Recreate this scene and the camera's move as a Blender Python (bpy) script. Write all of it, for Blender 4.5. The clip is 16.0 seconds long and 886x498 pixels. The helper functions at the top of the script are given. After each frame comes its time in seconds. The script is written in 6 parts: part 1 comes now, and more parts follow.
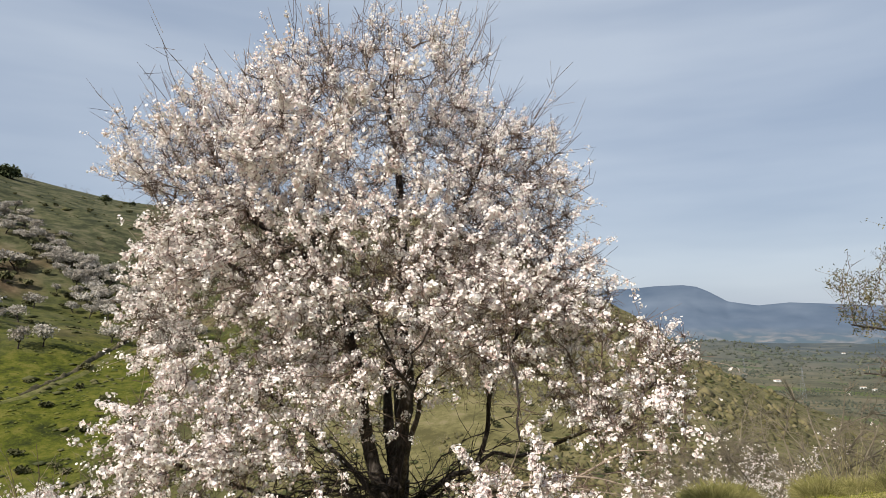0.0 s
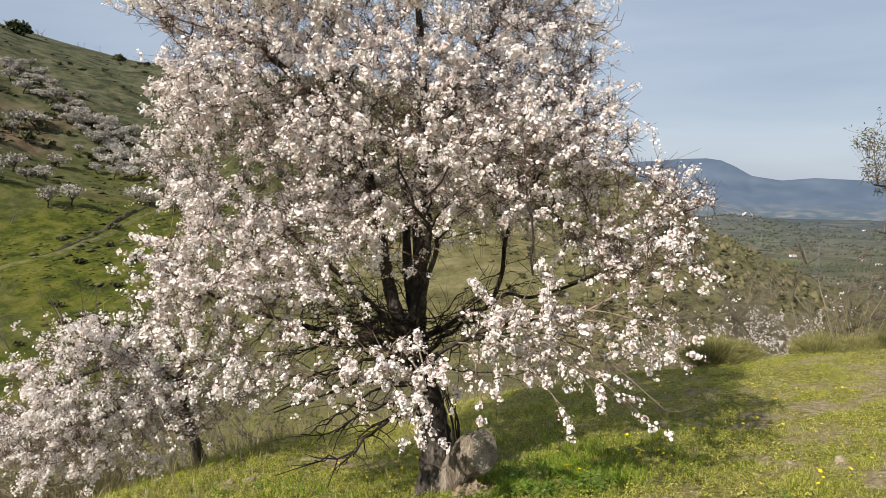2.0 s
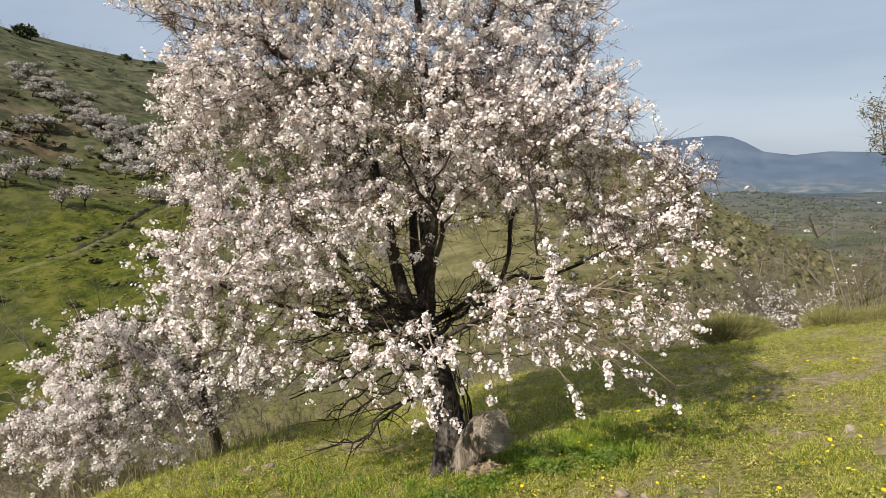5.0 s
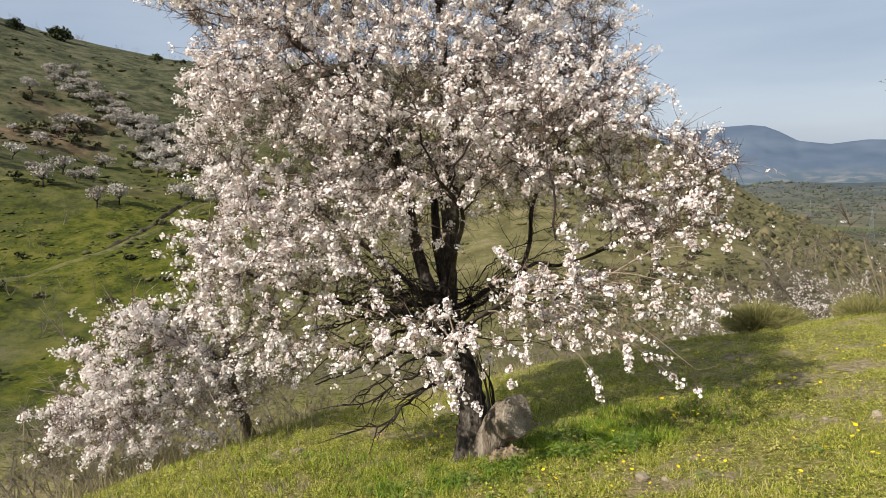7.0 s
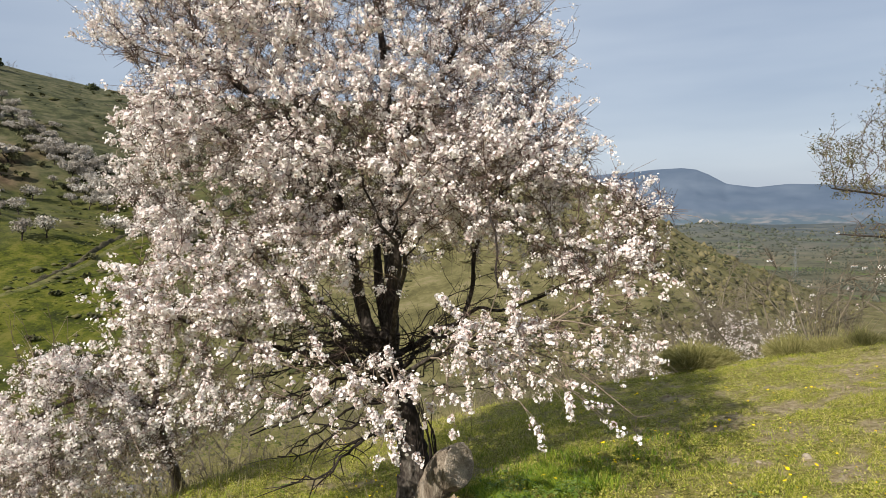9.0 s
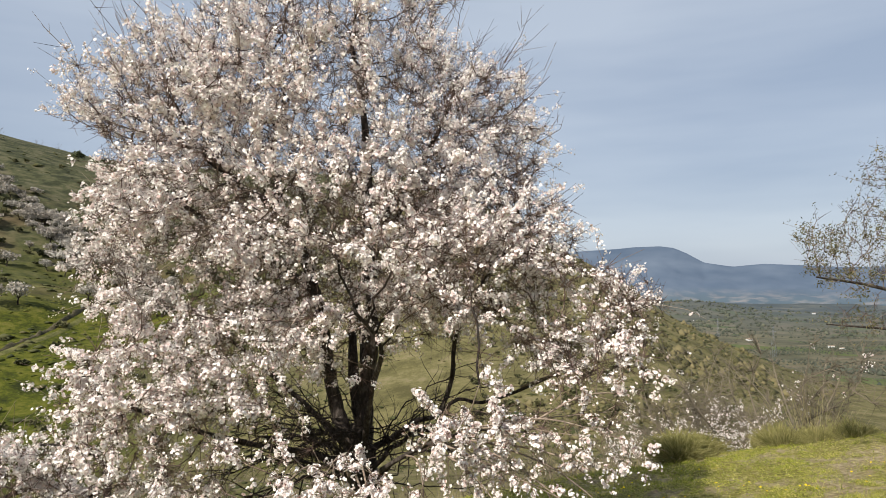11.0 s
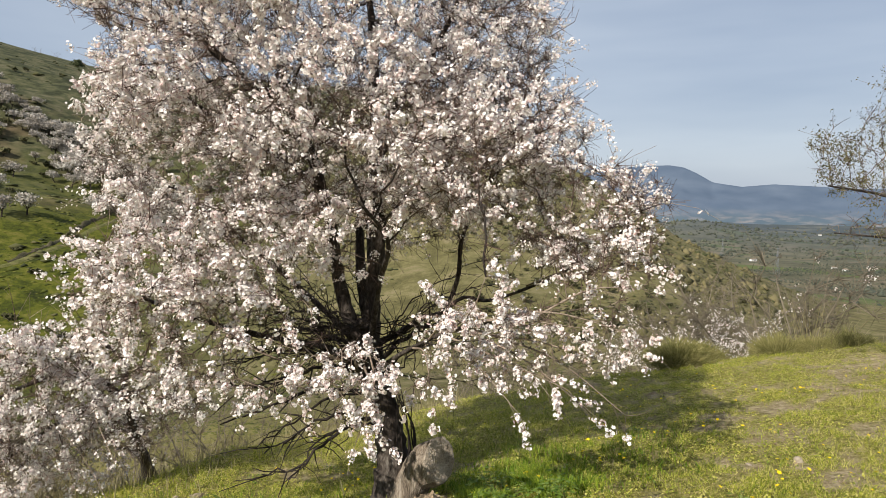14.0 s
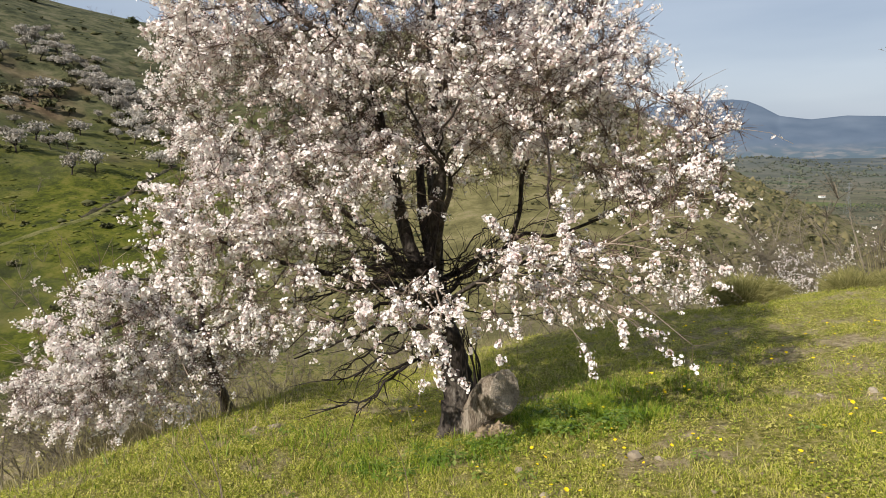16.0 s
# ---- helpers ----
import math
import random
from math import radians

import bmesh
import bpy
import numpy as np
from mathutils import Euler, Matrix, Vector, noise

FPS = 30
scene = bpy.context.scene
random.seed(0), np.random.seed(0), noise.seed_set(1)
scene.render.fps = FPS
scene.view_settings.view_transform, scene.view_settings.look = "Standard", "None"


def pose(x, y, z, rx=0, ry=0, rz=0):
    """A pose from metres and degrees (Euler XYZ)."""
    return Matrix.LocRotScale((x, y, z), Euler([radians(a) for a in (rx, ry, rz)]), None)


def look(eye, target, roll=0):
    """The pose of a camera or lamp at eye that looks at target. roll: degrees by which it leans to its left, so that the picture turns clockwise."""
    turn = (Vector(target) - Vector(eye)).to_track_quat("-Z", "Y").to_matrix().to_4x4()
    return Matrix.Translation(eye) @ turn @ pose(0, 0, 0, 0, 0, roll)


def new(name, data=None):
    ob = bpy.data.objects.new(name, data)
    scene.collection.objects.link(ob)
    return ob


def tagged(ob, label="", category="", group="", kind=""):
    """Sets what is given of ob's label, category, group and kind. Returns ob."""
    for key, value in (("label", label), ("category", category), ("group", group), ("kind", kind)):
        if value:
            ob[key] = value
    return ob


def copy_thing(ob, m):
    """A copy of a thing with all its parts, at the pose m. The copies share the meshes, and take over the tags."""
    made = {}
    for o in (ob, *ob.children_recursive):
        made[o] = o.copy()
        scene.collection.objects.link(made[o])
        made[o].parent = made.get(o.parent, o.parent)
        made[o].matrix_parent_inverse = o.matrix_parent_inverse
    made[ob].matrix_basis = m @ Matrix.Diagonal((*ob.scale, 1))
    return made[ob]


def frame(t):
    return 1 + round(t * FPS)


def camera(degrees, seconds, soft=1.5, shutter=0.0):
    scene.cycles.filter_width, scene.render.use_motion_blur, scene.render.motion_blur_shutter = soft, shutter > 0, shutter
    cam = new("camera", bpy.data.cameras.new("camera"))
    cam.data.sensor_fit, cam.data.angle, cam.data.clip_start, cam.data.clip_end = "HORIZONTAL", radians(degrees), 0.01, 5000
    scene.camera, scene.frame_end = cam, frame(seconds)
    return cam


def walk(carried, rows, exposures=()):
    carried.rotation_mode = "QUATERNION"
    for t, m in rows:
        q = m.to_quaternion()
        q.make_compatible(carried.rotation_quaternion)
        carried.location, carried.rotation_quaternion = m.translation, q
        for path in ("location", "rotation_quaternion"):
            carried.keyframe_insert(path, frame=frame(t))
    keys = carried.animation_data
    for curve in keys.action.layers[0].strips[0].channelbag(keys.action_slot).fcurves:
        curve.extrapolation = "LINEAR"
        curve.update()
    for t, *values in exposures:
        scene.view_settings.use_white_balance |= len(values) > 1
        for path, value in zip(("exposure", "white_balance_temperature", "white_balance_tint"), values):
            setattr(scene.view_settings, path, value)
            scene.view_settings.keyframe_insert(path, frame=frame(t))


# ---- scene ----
cam = camera(68.6, 16.0, soft=0.7)
PATH = [
    (0, (-0.01, 0.083, 1.577), (-0.006, 2.073, 1.779), 0.0),
    (0.5, (-0.018, 0.193, 1.52), (-0.032, 2.191, 1.617), -0.5),
    (1, (-0.013, 0.168, 1.473), (-0.043, 2.167, 1.482), 1.0),
    (1.5, (0.001, 0.05, 1.451), (-0.073, 2.047, 1.358), 1.2),
    (2, (-0.006, 0.025, 1.408), (-0.056, 2.014, 1.208), 1.1),
    (2.5, (0.0, 0.043, 1.372), (-0.057, 2.021, 1.082), 0.7),
    (3, (0.004, 0.055, 1.356), (-0.07, 2.026, 1.025), 0.3),
    (3.5, (0.012, 0.051, 1.361), (-0.037, 2.025, 1.044), 0.2),
    (4, (0.023, -0.021, 1.382), (-0.056, 1.961, 1.127), -0.9),
    (4.2, (0.026, -0.022, 1.392), (-0.057, 1.964, 1.172), -0.9),
    (6.3, (0.049, -0.058, 1.368), (-0.054, 1.92, 1.093), -1.7),
    (6.5, (0.068, -0.063, 1.359), (-0.045, 1.915, 1.084), -1.8),
    (7, (0.078, -0.092, 1.35), (-0.092, 1.885, 1.097), -1.8),
    (7.5, (0.073, -0.094, 1.354), (-0.064, 1.887, 1.116), -0.7),
    (8, (0.077, -0.106, 1.363), (-0.007, 1.883, 1.166), -0.9),
    (8.5, (0.092, -0.059, 1.373), (-0.019, 1.93, 1.187), -1.3),
    (9, (0.086, -0.046, 1.405), (0.091, 1.948, 1.26), -0.9),
    (9.5, (0.073, -0.013, 1.435), (0.082, 1.986, 1.39), -0.0),
    (10, (0.099, 0.068, 1.472), (0.161, 2.067, 1.515), 0.1),
    (12.3, (0.086, 0.165, 1.491), (0.137, 2.162, 1.579), 0.6),
    (12.5, (0.081, 0.156, 1.483), (0.118, 2.154, 1.555), 0.6),
    (13, (0.085, 0.162, 1.434), (0.155, 2.16, 1.427), 1.3),
    (13.5, (0.092, 0.164, 1.389), (0.177, 2.159, 1.287), 1.5),
    (14, (0.092, 0.165, 1.361), (0.139, 2.157, 1.185), 0.9),
    (14.5, (0.084, 0.153, 1.327), (0.103, 2.133, 1.045), 0.1),
    (15, (0.068, 0.147, 1.316), (0.043, 2.123, 1.006), -0.6),
    (15.5, (0.054, 0.147, 1.306), (0.019, 2.119, 0.976), -0.3),
    (16, (0.035, 0.129, 1.303), (-0.082, 2.096, 0.962), -1.1),
]
walk(cam, [(t, look(eye, target, roll)) for t, eye, target, roll in PATH], exposures=[(0, 0.36), (16, 0.36)])

# ---- world and light ----
SUN_EL, SUN_AZ = radians(40.0), radians(-141.0)      # azimuth from the view's way, clockwise
to_sun = Vector((math.cos(SUN_EL) * math.sin(SUN_AZ), math.cos(SUN_EL) * math.cos(SUN_AZ), math.sin(SUN_EL)))
sun = new("sun", bpy.data.lights.new("sun", "SUN"))
sun.data.energy, sun.data.angle, sun.data.color = 5.0, radians(0.6), (1.0, 0.94, 0.85)
sun.rotation_euler = to_sun.to_track_quat("Z", "Y").to_euler()

world = bpy.data.worlds.new("sky")
scene.world = world
world.use_nodes = True
wt = world.node_tree
wt.nodes.clear()


def wn(kind, **kw):
    n = wt.nodes.new(kind)
    for k, v in kw.items():
        n.inputs[k].default_value = v
    return n


sky = wt.nodes.new("ShaderNodeTexSky")
sky.sky_type, sky.sun_disc = "NISHITA", False
sky.sun_elevation, sky.sun_rotation = SUN_EL, SUN_AZ
dim = wt.nodes.new("ShaderNodeVectorMath")
dim.operation = "SCALE"
dim.inputs["Scale"].default_value = 0.07
coord = wt.nodes.new("ShaderNodeTexCoord")
stretch = wt.nodes.new("ShaderNodeMapping")
stretch.inputs["Scale"].default_value = (1.1, 1.1, 7.0)
stretch.inputs["Rotation"].default_value = (0.06, -0.05, 0.4)
veil = wn("ShaderNodeTexNoise", Scale=1.3, Detail=4.0, Roughness=0.5)
tone = wt.nodes.new("ShaderNodeValToRGB")
tone.color_ramp.elements[0].position, tone.color_ramp.elements[0].color = 0.36, (0.315, 0.38, 0.49, 1)
tone.color_ramp.elements[1].position, tone.color_ramp.elements[1].color = 0.68, (0.45, 0.51, 0.60, 1)
veiled = wt.nodes.new("ShaderNodeMix")
veiled.data_type = "RGBA"
veiled.inputs["Factor"].default_value = 0.8
back = wt.nodes.new("ShaderNodeBackground")
wout = wt.nodes.new("ShaderNodeOutputWorld")
wl = wt.links.new
wl(sky.outputs["Color"], dim.inputs[0])
wl(coord.outputs["Generated"], stretch.inputs["Vector"])
wl(stretch.outputs["Vector"], veil.inputs["Vector"])
wl(veil.outputs["Fac"], tone.inputs["Fac"])
wl(dim.outputs["Vector"], veiled.inputs["A"])
wl(tone.outputs["Color"], veiled.inputs["B"])
wl(veiled.outputs["Result"], back.inputs["Color"])
wl(back.outputs["Background"], wout.inputs["Surface"])


# ---- materials ----
def material(name, stops, scale=5.0, detail=4.0, rough=0.9, bump=0.0, bump_scale=40.0, island=0.0, fine=0.35,
             stretched=(1, 1, 1), through_light=0.0, obj_random=0.0, bump_dist=0.01):
    """Colour from two scales of noise (and from each island's or object's own chance), with fine relief."""
    m = bpy.data.materials.new(name)
    m.use_nodes = True
    nt = m.node_tree
    lk = nt.links.new
    b = nt.nodes["Principled BSDF"]
    b.inputs["Roughness"].default_value = rough
    b.inputs["Specular IOR Level"].default_value = 0.25
    geo = nt.nodes.new("ShaderNodeNewGeometry")
    mp = nt.nodes.new("ShaderNodeMapping")
    mp.inputs["Scale"].default_value = stretched
    lk(geo.outputs["Position"], mp.inputs["Vector"])
    n1 = nt.nodes.new("ShaderNodeTexNoise")
    n1.inputs["Scale"].default_value, n1.inputs["Detail"].default_value = scale, detail
    lk(mp.outputs["Vector"], n1.inputs["Vector"])
    n2 = nt.nodes.new("ShaderNodeTexNoise")
    n2.inputs["Scale"].default_value, n2.inputs["Detail"].default_value = scale * 9.0, 3.0
    lk(mp.outputs["Vector"], n2.inputs["Vector"])

    def blend(a, c, f):
        mx = nt.nodes.new("ShaderNodeMix")
        mx.inputs["Factor"].default_value = f
        lk(a, mx.inputs["A"])
        lk(c, mx.inputs["B"])
        return mx.outputs["Result"]

    f = blend(n1.outputs["Fac"], n2.outputs["Fac"], fine)
    if island:
        f = blend(f, geo.outputs["Random Per Island"], island)
    if obj_random:
        oi = nt.nodes.new("ShaderNodeObjectInfo")
        f = blend(f, oi.outputs["Random"], obj_random)
    ramp = nt.nodes.new("ShaderNodeValToRGB")
    els = ramp.color_ramp.elements
    while len(els) < len(stops):
        els.new(0.5)
    for e, (p, c) in zip(els, stops):
        e.position, e.color = p, (*c, 1)
    lk(f, ramp.inputs["Fac"])
    lk(ramp.outputs["Color"], b.inputs["Base Color"])
    if bump:
        n3 = nt.nodes.new("ShaderNodeTexNoise")
        n3.inputs["Scale"].default_value, n3.inputs["Detail"].default_value = bump_scale, 5.0
        lk(mp.outputs["Vector"], n3.inputs["Vector"])
        bp = nt.nodes.new("ShaderNodeBump")
        bp.inputs["Strength"].default_value, bp.inputs["Distance"].default_value = bump, bump_dist
        lk(n3.outputs["Fac"], bp.inputs["Height"])
        lk(bp.outputs["Normal"], b.inputs["Normal"])
    if through_light:
        tr = nt.nodes.new("ShaderNodeBsdfTranslucent")
        lk(ramp.outputs["Color"], tr.inputs["Color"])
        ms = nt.nodes.new("ShaderNodeMixShader")
        ms.inputs["Fac"].default_value = through_light
        lk(b.outputs["BSDF"], ms.inputs[1])
        lk(tr.outputs["BSDF"], ms.inputs[2])
        lk(ms.outputs["Shader"], nt.nodes["Material Output"].inputs["Surface"])
    return m


BARK = material("bark", [(0.3, (0.013, 0.010, 0.009)), (0.48, (0.034, 0.026, 0.021)), (0.60, (0.082, 0.068, 0.056)), (0.72, (0.19, 0.17, 0.145))],
                scale=7, stretched=(1, 1, 0.45), bump=0.9, bump_scale=38, bump_dist=0.02, fine=0.45)
BARK_DARK = material("dark_bark", [(0.3, (0.014, 0.011, 0.010)), (0.6, (0.038, 0.029, 0.024)), (0.8, (0.085, 0.068, 0.056))],
                     scale=9, bump=0.8, bump_scale=60)
TWIG = material("twig_bark", [(0.25, (0.065, 0.042, 0.034)), (0.5, (0.165, 0.120, 0.094)), (0.8, (0.36, 0.29, 0.225))], scale=6, island=0.5)
# paler copy of the twig bark, sunlight on the sprays put into colour
SUNLIT_SPRAY_BARK = material("sunlit_spray_bark", [(0.25, (0.13, 0.095, 0.072)), (0.5, (0.25, 0.195, 0.15)), (0.8, (0.40, 0.33, 0.26))], scale=9, fine=0.5)
# twig bark darkened to stand for the shade inside the crown
SHADED_TWIG = material("shaded_inner_twig_bark", [(0.25, (0.045, 0.026, 0.021)), (0.5, (0.098, 0.062, 0.050)), (0.8, (0.20, 0.142, 0.112))], scale=6, island=0.5)
PETAL = material("almond_petal", [(0.2, (0.70, 0.53, 0.50)), (0.38, (0.85, 0.77, 0.735)), (0.6, (0.90, 0.855, 0.815)), (0.85, (0.92, 0.89, 0.86))], scale=12, island=0.55,
                 rough=0.75, through_light=0.17)
CALYX = material("calyx", [(0.2, (0.22, 0.07, 0.055)), (0.8, (0.42, 0.20, 0.14))], scale=20, island=0.5)
SAWN = material("weathered_wood", [(0.34, (0.05, 0.037, 0.026)), (0.46, (0.16, 0.125, 0.092)), (0.54, (0.25, 0.205, 0.155)), (0.68, (0.36, 0.31, 0.25))], scale=9,
                stretched=(2.2, 2.2, 0.35), bump=1.0, bump_scale=34, bump_dist=0.02, fine=0.45)
CUT = material("sawn_face", [(0.34, (0.10, 0.08, 0.06)), (0.48, (0.26, 0.215, 0.165)), (0.60, (0.37, 0.315, 0.25)), (0.72, (0.46, 0.40, 0.33))], scale=14, bump=1.0,
               bump_scale=70, bump_dist=0.015, fine=0.5)
GRASS = material("grass_blade", [(0.24, (0.10, 0.135, 0.014)), (0.40, (0.24, 0.285, 0.022)), (0.52, (0.42, 0.43, 0.050)), (0.66, (0.57, 0.52, 0.14)), (0.86, (0.60, 0.48, 0.26))],
                 scale=2.6, island=0.55, rough=0.6, through_light=0.35)
HERB = material("herb_leaf", [(0.26, (0.085, 0.13, 0.014)), (0.40, (0.20, 0.245, 0.022)), (0.53, (0.39, 0.385, 0.055)), (0.68, (0.54, 0.485, 0.15)), (0.86, (0.56, 0.42, 0.23))], scale=3.2, island=0.32,
                rough=0.55, through_light=0.3, fine=0.5)
LUSH = material("lush_grass_blade", [(0.25, (0.07, 0.14, 0.012)), (0.5, (0.18, 0.27, 0.022)), (0.8, (0.38, 0.42, 0.05))], scale=3.0, island=0.5, rough=0.5, through_light=0.35)
STRAW = material("dry_grass", [(0.2, (0.17, 0.14, 0.07)), (0.5, (0.30, 0.26, 0.13)), (0.8, (0.45, 0.39, 0.23))], scale=1.2, island=0.5,
                 through_light=0.25)
BROOM = material("broom_stem", [(0.2, (0.12, 0.125, 0.035)), (0.5, (0.24, 0.225, 0.075)), (0.8, (0.38, 0.33, 0.14))], scale=3, island=0.5)
YELLOW = material("yellow_petal", [(0.2, (0.75, 0.50, 0.01)), (0.8, (0.85, 0.66, 0.02))], scale=9, island=0.4, through_light=0.2)
STONE = material("stone", [(0.25, (0.16, 0.125, 0.085)), (0.5, (0.27, 0.22, 0.155)), (0.8, (0.40, 0.34, 0.26))], scale=14, bump=0.8, bump_scale=70,
                 obj_random=0.3)
EARTH = material("bare_earth", [(0.25, (0.16, 0.11, 0.07)), (0.5, (0.29, 0.22, 0.14)), (0.8, (0.40, 0.32, 0.22))], scale=9, bump=0.8, bump_scale=50)
FAR_BLOOM = material("far_blossom", [(0.2, (0.22, 0.19, 0.155)), (0.5, (0.38, 0.345, 0.295)), (0.85, (0.62, 0.58, 0.52))], scale=0.7, island=0.6,
                     obj_random=0.35, through_light=0.2)
FAR_LEAF = material("far_foliage", [(0.2, (0.025, 0.034, 0.014)), (0.5, (0.05, 0.062, 0.024)), (0.85, (0.09, 0.10, 0.045))], scale=0.7, island=0.6,
                    obj_random=0.3)
SHRUB_LEAF = material("shrub_foliage", [(0.2, (0.045, 0.048, 0.020)), (0.5, (0.08, 0.080, 0.033)), (0.85, (0.14, 0.125, 0.06))], scale=0.7, island=0.5, obj_random=0.35)
FAR_BARE = material("bare_branches", [(0.2, (0.085, 0.070, 0.050)), (0.8, (0.24, 0.20, 0.145))], scale=2, island=0.5, obj_random=0.3)
OLIVE_LEAF = material("olive_leaf", [(0.2, (0.055, 0.055, 0.022)), (0.5, (0.13, 0.125, 0.048)), (0.85, (0.30, 0.24, 0.12))], scale=8, island=0.6,
                      through_light=0.25)
TRACK = material("earth_track", [(0.36, (0.040, 0.046, 0.009)), (0.46, (0.078, 0.080, 0.018)), (0.55, (0.120, 0.112, 0.036)), (0.66, (0.16, 0.14, 0.062))], scale=0.9, detail=8.0, fine=0.5)
BANK = material("eroded_bank", [(0.36, (0.020, 0.021, 0.008)), (0.48, (0.052, 0.044, 0.022)), (0.62, (0.12, 0.10, 0.055))], scale=1.2, detail=8.0, fine=0.5)
WHITEWASH = material("whitewash", [(0.3, (0.62, 0.62, 0.60)), (0.8, (0.80, 0.80, 0.78))], scale=0.3)
TILES = material("roof_tiles", [(0.3, (0.26, 0.19, 0.14)), (0.8, (0.36, 0.28, 0.21))], scale=0.5)
STEEL = material("galvanised_steel", [(0.3, (0.14, 0.15, 0.16)), (0.8, (0.22, 0.23, 0.24))], scale=0.5, rough=0.6)


def ground_material():
    """Soil and short growth: near turf, hillside pasture, far plain, told apart by how far out the land lies; the
    farthest is tinted with haze.
    """
    m = bpy.data.materials.new("land")
    m.use_nodes = True
    nt = m.node_tree
    lk = nt.links.new
    b = nt.nodes["Principled BSDF"]
    b.inputs["Roughness"].default_value = 0.95
    b.inputs["Specular IOR Level"].default_value = 0.1
    geo = nt.nodes.new("ShaderNodeNewGeometry")
    flat = nt.nodes.new("ShaderNodeVectorMath")
    flat.operation = "MULTIPLY"
    flat.inputs[1].default_value = (1, 1, 0)
    lk(geo.outputs["Position"], flat.inputs[0])
    far = nt.nodes.new("ShaderNodeVectorMath")
    far.operation = "LENGTH"
    lk(flat.outputs["Vector"], far.inputs[0])

    def noisy(scale, detail, stops, rough=0.55):
        n = nt.nodes.new("ShaderNodeTexNoise")
        n.inputs["Scale"].default_value, n.inputs["Detail"].default_value, n.inputs["Roughness"].default_value = scale, detail, rough
        lk(geo.outputs["Position"], n.inputs["Vector"])
        r = nt.nodes.new("ShaderNodeValToRGB")
        els = r.color_ramp.elements
        while len(els) < len(stops):
            els.new(0.5)
        for e, (p, c) in zip(els, stops):
            e.position, e.color = p, (*c, 1)
        lk(n.outputs["Fac"], r.inputs["Fac"])
        return r.outputs["Color"], n.outputs["Fac"]

    def mixed(a, c, f):
        mx = nt.nodes.new("ShaderNodeMix")
        mx.data_type = "RGBA"
        lk(a, mx.inputs["A"])
        lk(c, mx.inputs["B"])
        if isinstance(f, float):
            mx.inputs["Factor"].default_value = f
        else:
            lk(f, mx.inputs["Factor"])
        return mx.outputs["Result"]

    def ranged(value, lo, hi, a=0.0, c=1.0):
        r = nt.nodes.new("ShaderNodeMapRange")
        r.inputs["From Min"].default_value, r.inputs["From Max"].default_value = lo, hi
        r.inputs["To Min"].default_value, r.inputs["To Max"].default_value = a, c
        lk(value, r.inputs["Value"])
        return r.outputs["Result"]

    def clumps(scale, lo, hi):
        n = nt.nodes.new("ShaderNodeTexNoise")
        n.inputs["Scale"].default_value, n.inputs["Detail"].default_value = scale, 4.0
        lk(geo.outputs["Position"], n.inputs["Vector"])
        return ranged(n.outputs["Fac"], lo, hi)

    turf, relief = noisy(21.0, 10.0, [(0.38, (0.07, 0.065, 0.018)), (0.46, (0.15, 0.14, 0.03)), (0.54, (0.27, 0.235, 0.075)), (0.64, (0.42, 0.34, 0.19))], 0.8)
    pasture, _ = noisy(0.34, 12.0, [(0.39, (0.018, 0.022, 0.006)), (0.46, (0.040, 0.048, 0.007)), (0.52, (0.074, 0.082, 0.009)), (0.59, (0.118, 0.108, 0.024))], 0.84)
    heath, _ = noisy(0.22, 10.0, [(0.40, (0.028, 0.032, 0.015)), (0.47, (0.050, 0.053, 0.025)), (0.53, (0.077, 0.078, 0.037)), (0.61, (0.120, 0.106, 0.063))], 0.74)
    plain, _ = noisy(0.011, 10.0, [(0.35, (0.058, 0.058, 0.036)), (0.46, (0.088, 0.085, 0.052)), (0.55, (0.126, 0.114, 0.072)), (0.68, (0.19, 0.158, 0.108))], 0.74)
    sep = nt.nodes.new("ShaderNodeSeparateXYZ")
    lk(geo.outputs["Position"], sep.inputs["Vector"])
    # lush pasture on the near foot of the western hill, heath higher up and to the east
    west = ranged(sep.outputs["X"], -14.0, -32.0)
    low = ranged(sep.outputs["Z"], 9.0, -4.0)
    both = nt.nodes.new("ShaderNodeMath")
    both.operation = "MULTIPLY"
    lk(west, both.inputs[0])
    lk(low, both.inputs[1])
    jag = nt.nodes.new("ShaderNodeMath")
    jag.operation = "MULTIPLY"
    lk(both.outputs["Value"], jag.inputs[0])
    lk(clumps(0.045, 0.28, 0.5), jag.inputs[1])
    dry, _ = noisy(0.28, 10.0, [(0.40, (0.075, 0.067, 0.028)), (0.47, (0.108, 0.097, 0.040)), (0.53, (0.142, 0.125, 0.055)), (0.61, (0.185, 0.155, 0.085))], 0.80)
    heath = mixed(heath, dry, ranged(sep.outputs["X"], -34.0, -6.0))
    hill = mixed(heath, pasture, jag.outputs["Value"])
    tilled, _ = noisy(0.5, 8.0, [(0.42, (0.085, 0.058, 0.034)), (0.58, (0.17, 0.12, 0.072))], 0.7)
    up = ranged(sep.outputs["Z"], -3.0, 2.0)
    down = ranged(sep.outputs["Z"], 24.0, 14.0)
    belt = nt.nodes.new("ShaderNodeMath")
    belt.operation = "MULTIPLY"
    lk(up, belt.inputs[0])
    lk(down, belt.inputs[1])
    soil = nt.nodes.new("ShaderNodeMath")
    soil.operation = "MULTIPLY"
    lk(belt.outputs["Value"], soil.inputs[0])
    lk(clumps(0.035, 0.54, 0.64), soil.inputs[1])
    hill = mixed(hill, tilled, soil.outputs["Value"])
    worn = nt.nodes.new("ShaderNodeAttribute")
    worn.attribute_name = "worn"
